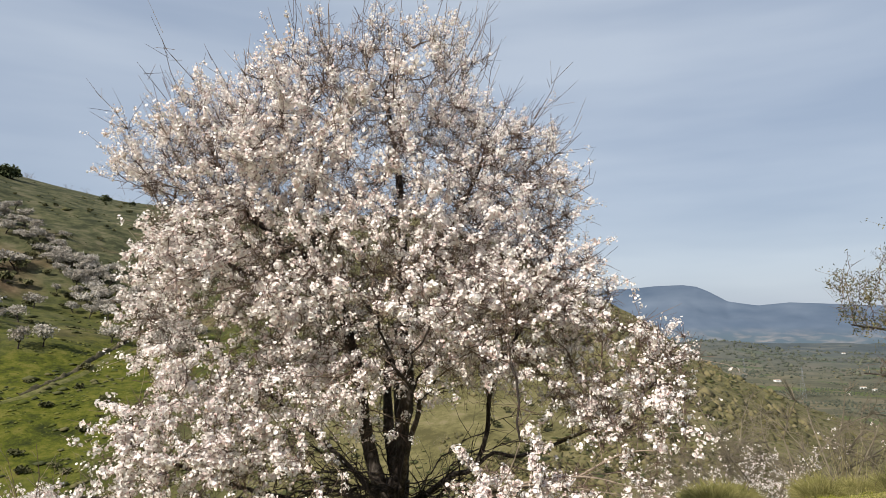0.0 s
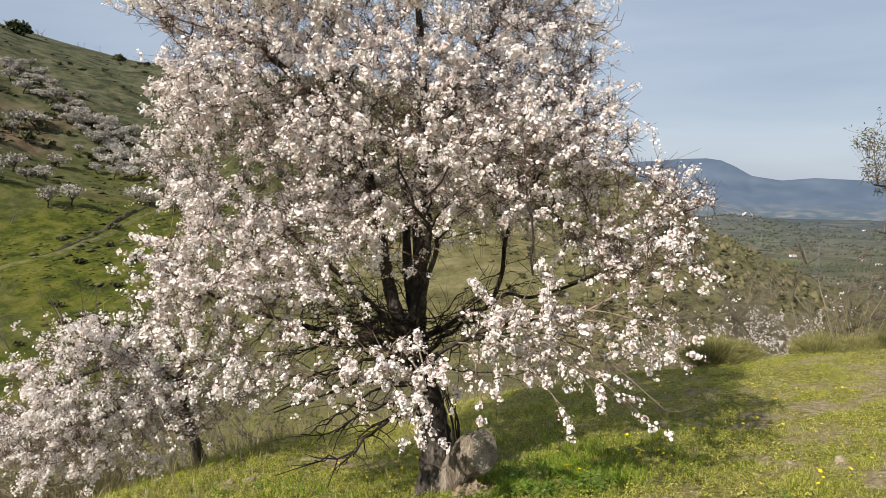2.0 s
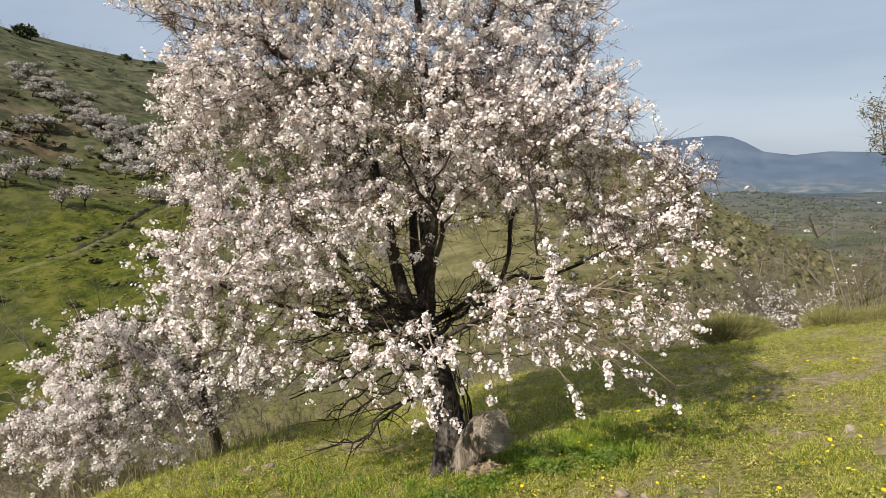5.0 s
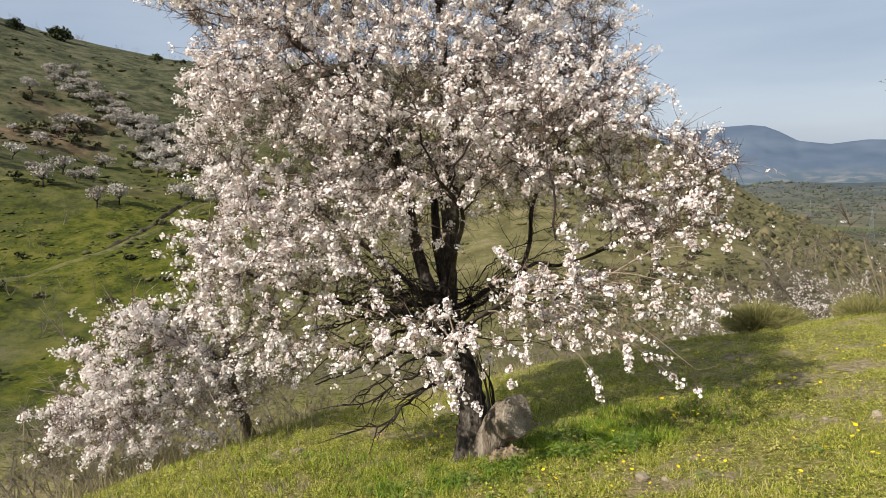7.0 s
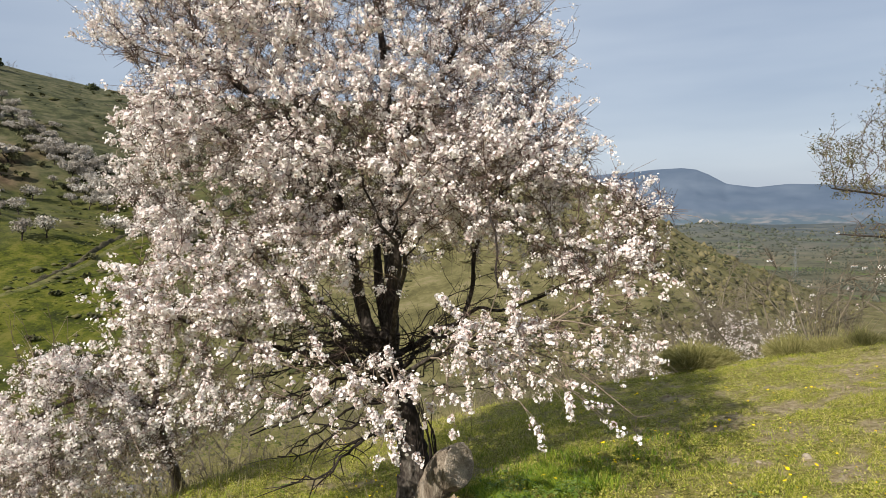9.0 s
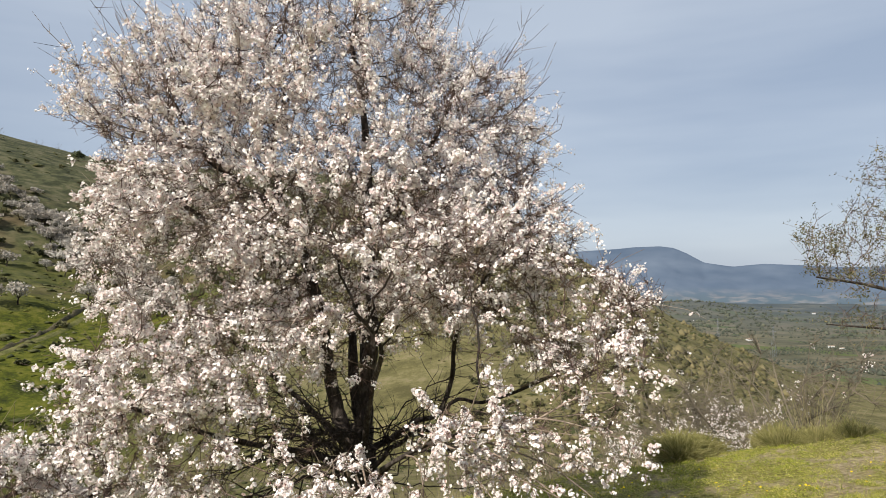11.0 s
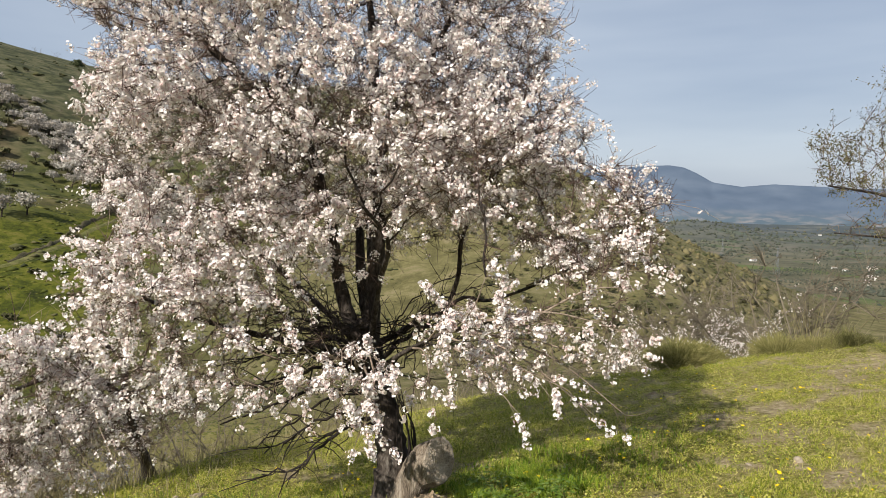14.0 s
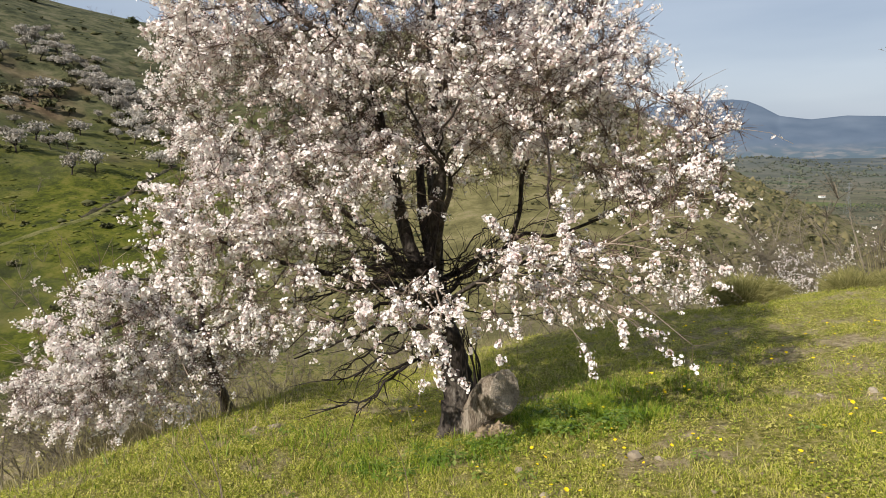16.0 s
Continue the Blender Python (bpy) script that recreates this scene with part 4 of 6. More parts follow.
# the sawn-off limb at its foot: a short thick limb that leans out of the root, cut square, its face turned outwards
FACE_C, FACE_N = np.array([0.190, 4.40, -0.44]), unit(np.array([0.50, -0.80, 0.16]))
face_u = unit(np.cross(np.array([0, 0, 1.0]), FACE_N))
face_v = np.cross(FACE_N, face_u)
ring_n = 40
turn = np.linspace(0, 2 * math.pi, ring_n, endpoint=False)
sections = ((np.array([-0.06, 4.60, z0 - 0.16]), 0.185, 0.15, 0.0), (np.array([-0.055, 4.585, z0 - 0.02]), 0.155, 0.13, 0.08), (np.array([-0.03, 4.56, z0 + 0.10]), 0.128, 0.125, 0.30),
            (np.array([0.03, 4.52, z0 + 0.22]), 0.118, 0.130, 0.60), (np.array([0.10, 4.465, -0.50]), 0.122, 0.150, 0.85), (np.array([0.145, 4.43, -0.465]), 0.126, 0.158, 0.97), (FACE_C, 0.124, 0.156, 1.0))
low_u, low_v = np.array([0.85, 0.53, 0.0]), np.array([-0.53, 0.85, 0.0])
rings = []
fine_t = np.linspace(0, len(sections) - 1, 25)
for q in fine_t:
    i0 = min(int(q), len(sections) - 2)
    w_ = q - i0
    c_, ru, rv_, tn = [(1 - w_) * sections[i0][k] + w_ * sections[i0 + 1][k] for k in range(4)]
    uu, vv = unit((1 - tn) * low_u - tn * -face_u), unit((1 - tn) * low_v + tn * face_v)
    ring_p = np.cos(turn)[:, None] * uu * ru + np.sin(turn)[:, None] * vv * rv_
    groove = 1 + 0.10 * (value_noise(np.stack([np.cos(turn) * 5, np.sin(turn) * 5, 0.35 * q + 0 * turn], 1), 61) - 0.5) + 0.07 * (value_noise(np.stack([np.cos(turn) * 13, np.sin(turn) * 13, 0.5 * q + 0 * turn], 1), 62) - 0.5)
    groove = groove + 0.22 * (fbm(np.stack([np.cos(turn) * 1.3, np.sin(turn) * 1.3, 0.4 * q + 0 * turn], 1), 63, 2) - 0.5)
    rings.append(c_ + ring_p * groove[:, None])
sv = np.concatenate(rings)
sf = [(k * ring_n + q, k * ring_n + (q + 1) % ring_n, (k + 1) * ring_n + (q + 1) % ring_n, (k + 1) * ring_n + q) for k in range(len(rings) - 1) for q in range(ring_n)]
stump = new("tree_stump", mesh_of("tree_stump", sv, sf, SAWN, smooth=True))
tagged(stump, "weathered grey sawn-off stump beside the trunk", "stump")
edge = rings[-1]
mid_p = edge.mean(0)
cv, cf = [], []
for k, (s, lift) in enumerate(((1.0, 0.0), (0.97, 0.006), (0.90, 0.010), (0.72, 0.006), (0.50, 0.009), (0.25, 0.004))):
    w = 0.0035 * (value_noise(np.stack([np.cos(turn) * 6, np.sin(turn) * 6, 4.0 * s + 0 * turn], 1), 66) - 0.5)[:, None]
    cv.append(mid_p + (edge - mid_p) * s + FACE_N * (lift + w * (k > 0)))
cv = np.concatenate(cv + [(mid_p + FACE_N * 0.003)[None]])
for k in range(5):
    cf += [(k * ring_n + q, k * ring_n + (q + 1) % ring_n, (k + 1) * ring_n + (q + 1) % ring_n, (k + 1) * ring_n + q) for q in range(ring_n)]
cf += [(5 * ring_n + q, 5 * ring_n + (q + 1) % ring_n, 6 * ring_n) for q in range(ring_n)]
child("cut_face", mesh_of("cut_face", cv, cf, CUT, smooth=True), stump, "grey sawn face with cracks")
# a root that runs down from the trunk beside it
rl = smooth_line([(-0.19, 4.62, z0 + 0.22), (-0.22, 4.56, z0 + 0.06), (-0.28, 4.50, z0 - 0.03), (-0.36, 4.46, z0 - 0.09)], 0.03)
rv, rf = bark_tube(rl, np.linspace(0.075, 0.028, len(rl)), 14, 91, 0.3)
child("root", mesh_of("root", rv - np.array(MAIN_LIMBS[0][1][0]), rf, BARK, smooth=True), bpy.data.objects["almond_tree"], "gnarled surface root")


def dead_branch(points, r0, seed, twigs):
    """A bare dark branch with short broken twigs."""
    rng = np.random.default_rng(seed)
    line = smooth_line(points, 0.05)
    line[1:-1] += rng.normal(size=(len(line) - 2, 3)) * 0.013
    pieces = [tube(line, np.linspace(r0, r0 * 0.3, len(line)), 6)]
    for _ in range(twigs):
        k = int(rng.integers(len(line) // 5, len(line) - 1))
        d = unit(unit(line[k] - line[max(0, k - 3)]) + rng.normal(size=3) * 0.85 + np.array([0, 0, -0.1]))
        n = rng.uniform(0.08, 0.36)
        q = np.array([line[k], line[k] + d * n * 0.5 + rng.normal(size=3) * 0.012, line[k] + d * n + rng.normal(size=3) * 0.03])
        pieces.append(tube(q, [r0 * 0.34, r0 * 0.26, r0 * 0.14], 4))
    v, f = joined(pieces)
    me = mesh_of("dead_branch", v - np.array(MAIN_LIMBS[0][1][0]), f, BARK_DARK, smooth=True)
    return child("dead_branch", me, bpy.data.objects["almond_tree"], "bare dead branch")


dead_branch([(-0.30, 4.60, -0.05), (-0.62, 4.45, 0.02), (-0.95, 4.4, -0.08), (-1.27, 4.38, -0.20)], 0.016, 1, 7)
dead_branch([(-0.27, 4.58, -0.20), (-0.50, 4.35, -0.25), (-0.70, 4.25, -0.42), (-0.95, 4.2, -0.46)], 0.015, 2, 17)
dead_branch([(-0.28, 4.58, -0.12), (-0.52, 4.3, -0.10), (-0.75, 4.2, -0.22), (-0.92, 4.15, -0.30)], 0.013, 3, 18)
dead_branch([(-0.30, 4.60, 0.12), (-0.60, 4.4, 0.20), (-0.95, 4.3, 0.10), (-1.3, 4.25, 0.12)], 0.016, 4, 12)
dead_branch([(-0.30, 4.62, 0.22), (-0.7, 4.55, 0.42), (-1.1, 4.5, 0.38)], 0.015, 5, 14)
dead_branch([(-0.30, 4.60, 0.02), (-0.5, 4.45, 0.22), (-0.8, 4.4, 0.30), (-1.15, 4.35, 0.22)], 0.014, 6, 14)
dead_branch([(-0.26, 4.58, -0.28), (-0.42, 4.40, -0.20), (-0.62, 4.30, -0.30), (-0.80, 4.22, -0.55)], 0.010, 11, 13)
dead_branch([(-0.28, 4.58, -0.02), (-0.55, 4.38, -0.02), (-0.85, 4.30, -0.20), (-1.05, 4.25, -0.30)], 0.011, 12, 13)
dead_branch([(-0.26, 4.62, 0.05), (0.0, 4.6, 0.28), (0.3, 4.55, 0.36), (0.55, 4.5, 0.40)], 0.014, 7, 10)
dead_branch([(-0.24, 4.60, 0.18), (0.05, 4.7, 0.40), (0.25, 4.75, 0.36)], 0.02, 8, 8)

for k in range(9):
    sk = np.random.default_rng(700 + k)
    x0, y0 = sk.uniform(-0.05, 0.06), 4.56 + sk.uniform(-0.04, 0.06)
    up = sk.uniform(0.35, 0.62)
    line = smooth_line([(x0, y0, z0 + 0.16), (x0 - 0.03 + sk.normal() * 0.02, y0, z0 + 0.25 + up * 0.5), (x0 - 0.09 + sk.normal() * 0.06, y0 - 0.02, z0 + 0.30 + up)], 0.06)
    v, f = tube(line, np.linspace(0.0075, 0.0026, len(line)), 5)
    child("sucker", mesh_of("sucker", v - np.array(MAIN_LIMBS[0][1][0]), f, BARK_DARK, smooth=True), bpy.data.objects["almond_tree"], "thin upright sucker shoot")
dr = np.random.default_rng(99)
for k in range(34):
    left = k % 3 != 0
    a0 = np.array([-0.27, 4.62, dr.uniform(-0.12, 0.45)])
    e0 = np.array([dr.uniform(-1.25, -0.55) if left else dr.uniform(0.15, 0.75), dr.uniform(4.15, 4.95), dr.uniform(-0.02, 0.95)])
    m0 = (a0 + e0) / 2 + dr.normal(size=3) * 0.07 + np.array([0, 0, 0.08])
    dead_branch([tuple(a0), tuple(m0), tuple(e0)], dr.uniform(0.0045, 0.0085), 300 + k, 20)

# the small almond on the lower slope
zb = h1(-2.95, 7.1)
LOW_LIMBS = [
    ("trunk", [(-2.95, 7.1, zb - 0.1), (-2.85, 6.9, zb + 0.25), (-2.80, 6.4, -0.90), (-2.60, 6.05, -0.62), (-2.60, 5.85, -0.45)], 0.060, 0.038, 14),
    ("limb", [(-2.60, 5.86, -0.50), (-2.75, 5.6, -0.25), (-3.0, 5.35, -0.2), (-3.35, 5.15, -0.35)], 0.034, 0.010, 8),
    ("limb", [(-2.60, 5.86, -0.50), (-2.5, 5.7, -0.15), (-2.6, 5.45, 0.1), (-2.8, 5.2, 0.2)], 0.028, 0.009, 8),
    ("limb", [(-2.61, 5.9, -0.60), (-2.85, 5.6, -0.55), (-3.15, 5.3, -0.75), (-3.4, 5.1, -0.95)], 0.026, 0.008, 8),
    ("limb", [(-2.60, 5.86, -0.50), (-2.2, 5.75, -0.3), (-1.9, 5.6, -0.25)], 0.022, 0.008, 8),
]
LOW_SPRAYS = [
    [(-3.05, 5.35, -0.45), (-3.27, 5.2, -0.56), (-3.78, 4.78, -0.54)],
    [(-3.15, 5.35, -0.65), (-3.38, 5.2, -0.82), (-3.82, 4.78, -0.94)],
    [(-2.80, 5.45, -0.30), (-2.99, 5.2, -0.12), (-3.44, 4.80, -0.08)],
    [(-2.65, 5.50, -0.35), (-2.74, 5.2, -0.10), (-3.24, 4.80, 0.15)],
    [(-2.58, 5.50, -0.40), (-2.62, 5.2, -0.15), (-2.91, 4.80, 0.26)],
    [(-2.52, 5.55, -0.45), (-2.50, 5.2, -0.20), (-2.64, 4.80, 0.32)],
    [(-2.95, 5.40, -0.60), (-3.03, 5.2, -0.78), (-3.25, 4.80, -0.95)],
    [(-2.75, 5.45, -0.65), (-2.83, 5.2, -0.82), (-2.93, 4.82, -1.00)],
    [(-2.58, 5.60, -0.45), (-2.51, 5.2, -0.40), (-2.20, 4.85, -0.66)],
    [(-2.58, 5.60, -0.45), (-2.45, 5.2, -0.36), (-2.06, 4.90, -0.25)],
    [(-2.85, 5.40, -0.30), (-3.05, 5.0, -0.26), (-3.40, 4.70, -0.34)],
    [(-2.75, 5.40, -0.35), (-2.85, 5.0, -0.34), (-2.98, 4.70, -0.44)],
    [(-2.90, 5.40, -0.50), (-3.10, 5.0, -0.62), (-3.45, 4.72, -0.74)]]
LOW_LIMBS += [("spray", pts, 0.0075, 0.002, 5) for pts in LOW_SPRAYS]
LOW_WANDS = np.concatenate([smooth_line(pts, 0.06)[3:] for pts in LOW_SPRAYS])


def low_bloom(p):
    """Thick along the wands, thin and twiggy between them and on the shaded side."""
    d = np.linalg.norm(p[:, None] - LOW_WANDS[None], axis=2).min(1)
    return np.clip(-(p[:, 0] + 2.0) * 2.2, 0.30, 1.0) * (0.30 + 3.0 * np.exp(-(d / 0.11) ** 2))


LOW_CLUMPS = [
    ((-3.02, 5.2, -0.22), (0.58, 0.45, 0.42), 1.2),
    ((-3.28, 5.0, -0.62), (0.46, 0.40, 0.34), 1.1),
    ((-2.72, 5.35, -0.18), (0.48, 0.42, 0.36), 0.9),
    ((-2.75, 5.25, -0.70), (0.40, 0.36, 0.26), 0.6),
    ((-2.1, 5.6, -0.35), (0.45, 0.4, 0.30), 0.4),
    ((-2.42, 5.45, -0.60), (0.42, 0.3, 0.26), 1.6),
]
almond_tree("almond_tree", "small low almond tree in bloom on the slope edge", LOW_LIMBS, LOW_CLUMPS, 23, 3300,
            low_bloom, whips=22, tip=0.0026, kill=0.11, gap=0.40, flower_size=0.0255, clump_gap=0.022, cluster=0.0150, inner=5000)


# ---- trees, shrubs and tracks of the hillside ----
def crown_tree(name, label, category, radius, tall, leaf_mat, seed, leaf=0.34, n=260, trunk_mat=None, lobes=7, part_name="crown", flat=0.62, limbs=True):
    """A far tree: tapered trunk, five limbs, and a crown of many small facets in uneven lobes. Built at the origin."""
    rng = np.random.default_rng(seed)
    tree = tagged(new(name), label, category)
    low = max(0.25, tall - radius * flat * 1.7)
    lean = rng.normal(size=2) * 0.08 * tall
    fork = np.array([lean[0], lean[1], low * 0.8])
    v, f = tube(smooth_line([(0, 0, -0.5), (lean[0] * 0.3, lean[1] * 0.3, low * 0.4), tuple(fork)], 0.4), np.linspace(0.16, 0.11, len(smooth_line([(0, 0, -0.5), (lean[0] * 0.3, lean[1] * 0.3, low * 0.4), tuple(fork)], 0.4))) * tall / 4, 7)
    child("trunk", mesh_of("trunk", v, f, trunk_mat or BARK_DARK, smooth=True), tree)
    cs, rs = [], []
    for k in range(lobes):
        a = k * 2.4 + rng.uniform(0, 0.8)
        d = radius * rng.uniform(0.3, 0.72) * (k > 0)
        cs.append((lean[0] + d * math.cos(a), lean[1] + d * math.sin(a), tall - radius * flat * rng.uniform(0.55, 1.25)))
        rs.append(radius * rng.uniform(0.32, 0.5))
        if k and limbs:
            q = tube(np.array([fork, (fork + np.array(cs[-1])) / 2 + rng.normal(size=3) * 0.1, cs[-1]]), np.array([0.07, 0.05, 0.02]) * tall / 4, 3)
            child("limb", mesh_of("limb", q[0], q[1], trunk_mat or BARK_DARK), tree)
    k = rng.integers(0, lobes, n)
    d = unit(rng.normal(size=(n, 3))) * rng.uniform(0.1, 1.12, (n, 1)) ** 0.6
    p = np.array(cs)[k] + d * np.array(rs)[k][:, None] * np.array([1, 1, flat + 0.1])
    sz = leaf * rng.uniform(0.5, 1.3, n)
    u = unit(rng.normal(size=(n, 3)))
    a, b = frames_of(u, rng)
    quad = np.array([(-1, -0.6), (0.2, -1), (1, 0.3), (-0.3, 1.0)])
    v = p[:, None] + (quad[None, :, :1] * a[:, None] + quad[None, :, 1:] * b[:, None]) * sz[:, None, None] * 0.5 + u[:, None] * sz[:, None, None] * np.array([0.12, -0.1, 0.12, -0.1])[None, :, None]
    child(part_name, mesh_of(part_name, v.reshape(-1, 3), np.arange(n * 4).reshape(-1, 4), leaf_mat), tree)
    return tree


def bare_tree(name, label, category, tall, seed, n=150, mat=None, spread=0.55, blossom=0, thick=1.0):
    """A leafless small tree or thicket: crooked stems that fork into thin twigs."""
    rng = np.random.default_rng(seed)
    tree = tagged(new(name), label, category)
    stems, tips = [], []
    for k in range(4):
        a = rng.uniform(0, 6.28)
        d = np.array([math.cos(a) * spread, math.sin(a) * spread, 1.0])
        p = np.array([[0, 0, -0.15], d * tall * 0.25 + rng.normal(size=3) * 0.05 * tall, d * tall * 0.55 + rng.normal(size=3) * 0.09 * tall, d * tall * 0.8 + rng.normal(size=3) * 0.1 * tall])
        line = smooth_line(p, 0.3)
        child("stem", mesh_of("stem", *tube(line, np.linspace(0.012, 0.004, len(line)) * tall / 1.6, 5), FAR_BARE), tree)
        tips.append(line[2:])
    tips = np.concatenate(tips)
    src = tips[rng.integers(0, len(tips), n)]
    a = src
    way = unit(rng.normal(size=(n, 3)) * 0.95 + np.array([0, 0, 0.35]) + unit(src * np.array([1, 1, 0.2])) * 0.45)
    ln = rng.gamma(3.0, 0.065, n) * tall / 1.6
    b = a + way * ln[:, None]
    k2 = rng.integers(0, n, n * 3)
    a2 = a[k2] + (b - a)[k2] * rng.uniform(0.2, 1.0, (n * 3, 1))
    b2 = a2 + unit(way[k2] + rng.normal(size=(n * 3, 3)) * 1.0) * (rng.gamma(2.5, 0.05, (n * 3, 1)) * tall / 1.6)
    A, B = np.concatenate([a, a2]), np.concatenate([b, b2])
    ra = np.concatenate([np.full(n, 0.006), np.full(n * 3, 0.0032)]) * max(1.0, tall / 2.2) * thick
    v, f = straws(A, B, ra, ra * 0.45, rng)
    child("twiggery", mesh_of("twiggery", v, f, mat or FAR_BARE), tree, "fine bare grey twigs", "stuff")
    if blossom:
        kk = rng.integers(0, len(B), blossom)
        at = A[kk] + (B - A)[kk] * rng.uniform(0.3, 1.0, (blossom, 1))
        kk = np.repeat(np.arange(blossom), 5)
        sp = rng.normal(size=(len(kk), 3)) * 0.016
        v, f, mi = flowers(at[kk] + sp, unit(sp + rng.normal(size=sp.shape) * 0.01), 0.024 * rng.uniform(0.7, 1.3, len(kk)), rng, FAR_BLOSSOM)
        child("blossom", mesh_of("blossom", v, f, [PETAL, CALYX], mi), tree, "loose white blossom", "stuff")
    return tree


rng = np.random.default_rng(5)
kinds = {"almond": [], "shrub": [], "bare": []}
for s in range(5):
    kinds["almond"].append(crown_tree("almond_tree", "distant almond tree in pale bloom on the hillside", "tree", 2.6 + 0.25 * s, 4.4 + 0.2 * s, FAR_BLOOM, 100 + s, leaf=0.46, n=420, lobes=8))
for s in range(4):
    kinds["shrub"].append(crown_tree("shrub", "olive-brown rounded shrub on the hillside", "shrub", 1.5, 2.0, SHRUB_LEAF, 120 + s, leaf=0.55, n=95, lobes=6, part_name="foliage", limbs=False))
for s in range(3):
    kinds["bare"].append(bare_tree("bare_tree", "small leafless tree on the green slope", "tree", 3.4, 130 + s, n=45, spread=0.7))
used = set()


def plant(kind, az, el, size, group, deep=0.0):
    hit = sight(az, el)
    if hit is None:
        return
    k = int(rng.integers(len(kinds[kind])))
    m = pose(hit[0], hit[1], hit[2] - deep, 0, 0, rng.uniform(0, 360)) @ Matrix.Scale(size, 4)
    src = kinds[kind][k]
    if (kind, k) in used:
        ob = copy_thing(src, m)
        ob.scale = (size, size, size)
    else:
        used.add((kind, k))
        src.matrix_basis = m
        ob = src
    ob["group"] = group


# the blossoming ravine that runs down the hill
for s in range(130):
    t = rng.uniform(-0.15, 1.45)
    plant("almond", -33.4 + 8.6 * t + rng.normal() * 0.8, 6.4 - 6.6 * t + rng.normal() * 0.7, rng.uniform(0.38, 0.72), "almond trees of the ravine")
# orchard rows on the slope
for az, el, s in ((-33.3, 3.3, 1.35), (-34.4, 3.4, 1.1), (-34.9, 0.2, 1.0), (-32.0, 0.5, 1.0), (-28.2, 0.3, 1.15), (-29.3, 2.1, 1.2), (-32.8, -2.6, 0.9), (-36.2, -0.7, 1.0),
                  (-38.0, 1.4, 0.9), (-26.7, -2.2, 0.9), (-34.0, -0.6, 0.8), (-27.0, -0.4, 0.9), (-39.5, 1.0, 1.0)):
    plant("almond", az, el, s * 0.66, "orchard almond trees")
for s in range(46):
    plant("almond", rng.uniform(-42, 2), rng.uniform(-2.5, 3.5), rng.uniform(0.3, 0.6), "orchard almond trees")
for s in range(120):
    plant("shrub", rng.uniform(-42, -2), rng.uniform(-1, 9.0), rng.uniform(0.3, 0.8), "hillside shrubs")
for s in range(14):
    plant("shrub", rng.uniform(-37, -31), 5.6 - 0.25 * s + rng.normal() * 0.3, rng.uniform(0.7, 1.3), "hillside shrubs")
for s in range(26):
    plant("shrub", rng.uniform(-42, -22), rng.uniform(-15, -3), rng.uniform(0.3, 0.7), "hillside shrubs", 0.2)
for s in range(24):
    plant("bare", rng.uniform(-42, -18), rng.uniform(-13, -2.5), rng.uniform(0.5, 1.0), "bare trees of the slope")
for s in range(260):
    plant("shrub", rng.uniform(4, 30), rng.uniform(-13, 4.5), rng.uniform(0.15, 0.42), "shrubs of the spur")
for s in range(26):
    plant("bare", rng.uniform(-20, 28), rng.uniform(-14, -3), rng.uniform(0.35, 0.8), "bare trees of the slope")

# evergreen oaks on the skyline
for az, el, s in ((-34.1, 10.0, 1.0), (-27.6, 8.85, 0.55), (-36.9, 11.1, 0.7), (-38.9, 11.6, 1.1), (-25.6, 8.7, 0.3)):
    hit = sight(az, el) or sight(az, el - 0.5)
    oak = crown_tree("oak_tree", "dark evergreen oak standing on the hill's skyline", "tree", 4.0, 4.7, FAR_LEAF, 150 + int(az), leaf=0.8, n=700, lobes=11, flat=0.8)
    oak.matrix_basis = pose(*hit[:3]) @ Matrix.Scale(s, 4)
for s in range(26):
    az = rng.uniform(-38, -22)
    el = float(np.interp(az, *AZ_SKY)) - 0.12
    plant("bare", az, el, rng.uniform(0.5, 0.9), "bare trees of the skyline")


def ribbon(name, label, category, stops, width, mat, lift, upright=0.0):
    """A track (or, with upright, the cut bank above it) over the land."""
    pts = [sight(a, e)[:2] for a, e in stops]
    line = smooth_line([(x, y, 0) for x, y in pts], 0.45)
    side = unit(np.gradient(line, axis=0)) @ np.array([[0, 1, 0], [-1, 0, 0], [0, 0, 1.0]])
    w = width * (0.35 + 1.3 * fbm(line / 2.2, 31, 4))[:, None]
    cols = []
    for s in np.linspace(-0.5, 0.5, 5):
        p = line + side * w * s
        z = height(p[:, 0], p[:, 1]) + lift - 0.12 * (abs(s) == 0.5) + upright * (s + 0.5) * np.clip(4.5 * fbm(p / 1.1, 37, 4) - 1.7, 0, 1.4)
        cols.append(np.stack([p[:, 0], p[:, 1], z], 1))
    v = np.concatenate(cols)
    n = len(line)
    f = np.array([(c * n + k, c * n + k + 1, (c + 1) * n + k + 1, (c + 1) * n + k) for c in range(4) for k in range(n - 1)])
    return tagged(new(name, mesh_of(name, v, f, mat, smooth=True)), label, category, kind="structure")


ribbon("track", "pale grassy earth track across the slope", "track", [(-43, -8.0), (-39.5, -7.4), (-35.9, -6.8), (-32.0, -5.9), (-29.1, -4.7), (-26.4, -3.2), (-23, -1.8), (-19, -1.0)], 1.0, TRACK, 0.10)
ribbon("bank", "dark eroded bank above the track", "bank", [(-32.6, -5.8), (-31.2, -5.2), (-29.1, -4.2), (-27.2, -3.0), (-25.4, -2.0)], 0.45, BANK, 0.10, 0.30)
ribbon("track", "pale earth track across the slope", "track", [(-42, 0.0), (-38.8, 0.0), (-35, -0.4), (-31.5, -0.9), (-28, -1.3), (-25, -1.7)], 0.8, TRACK, 0.12)

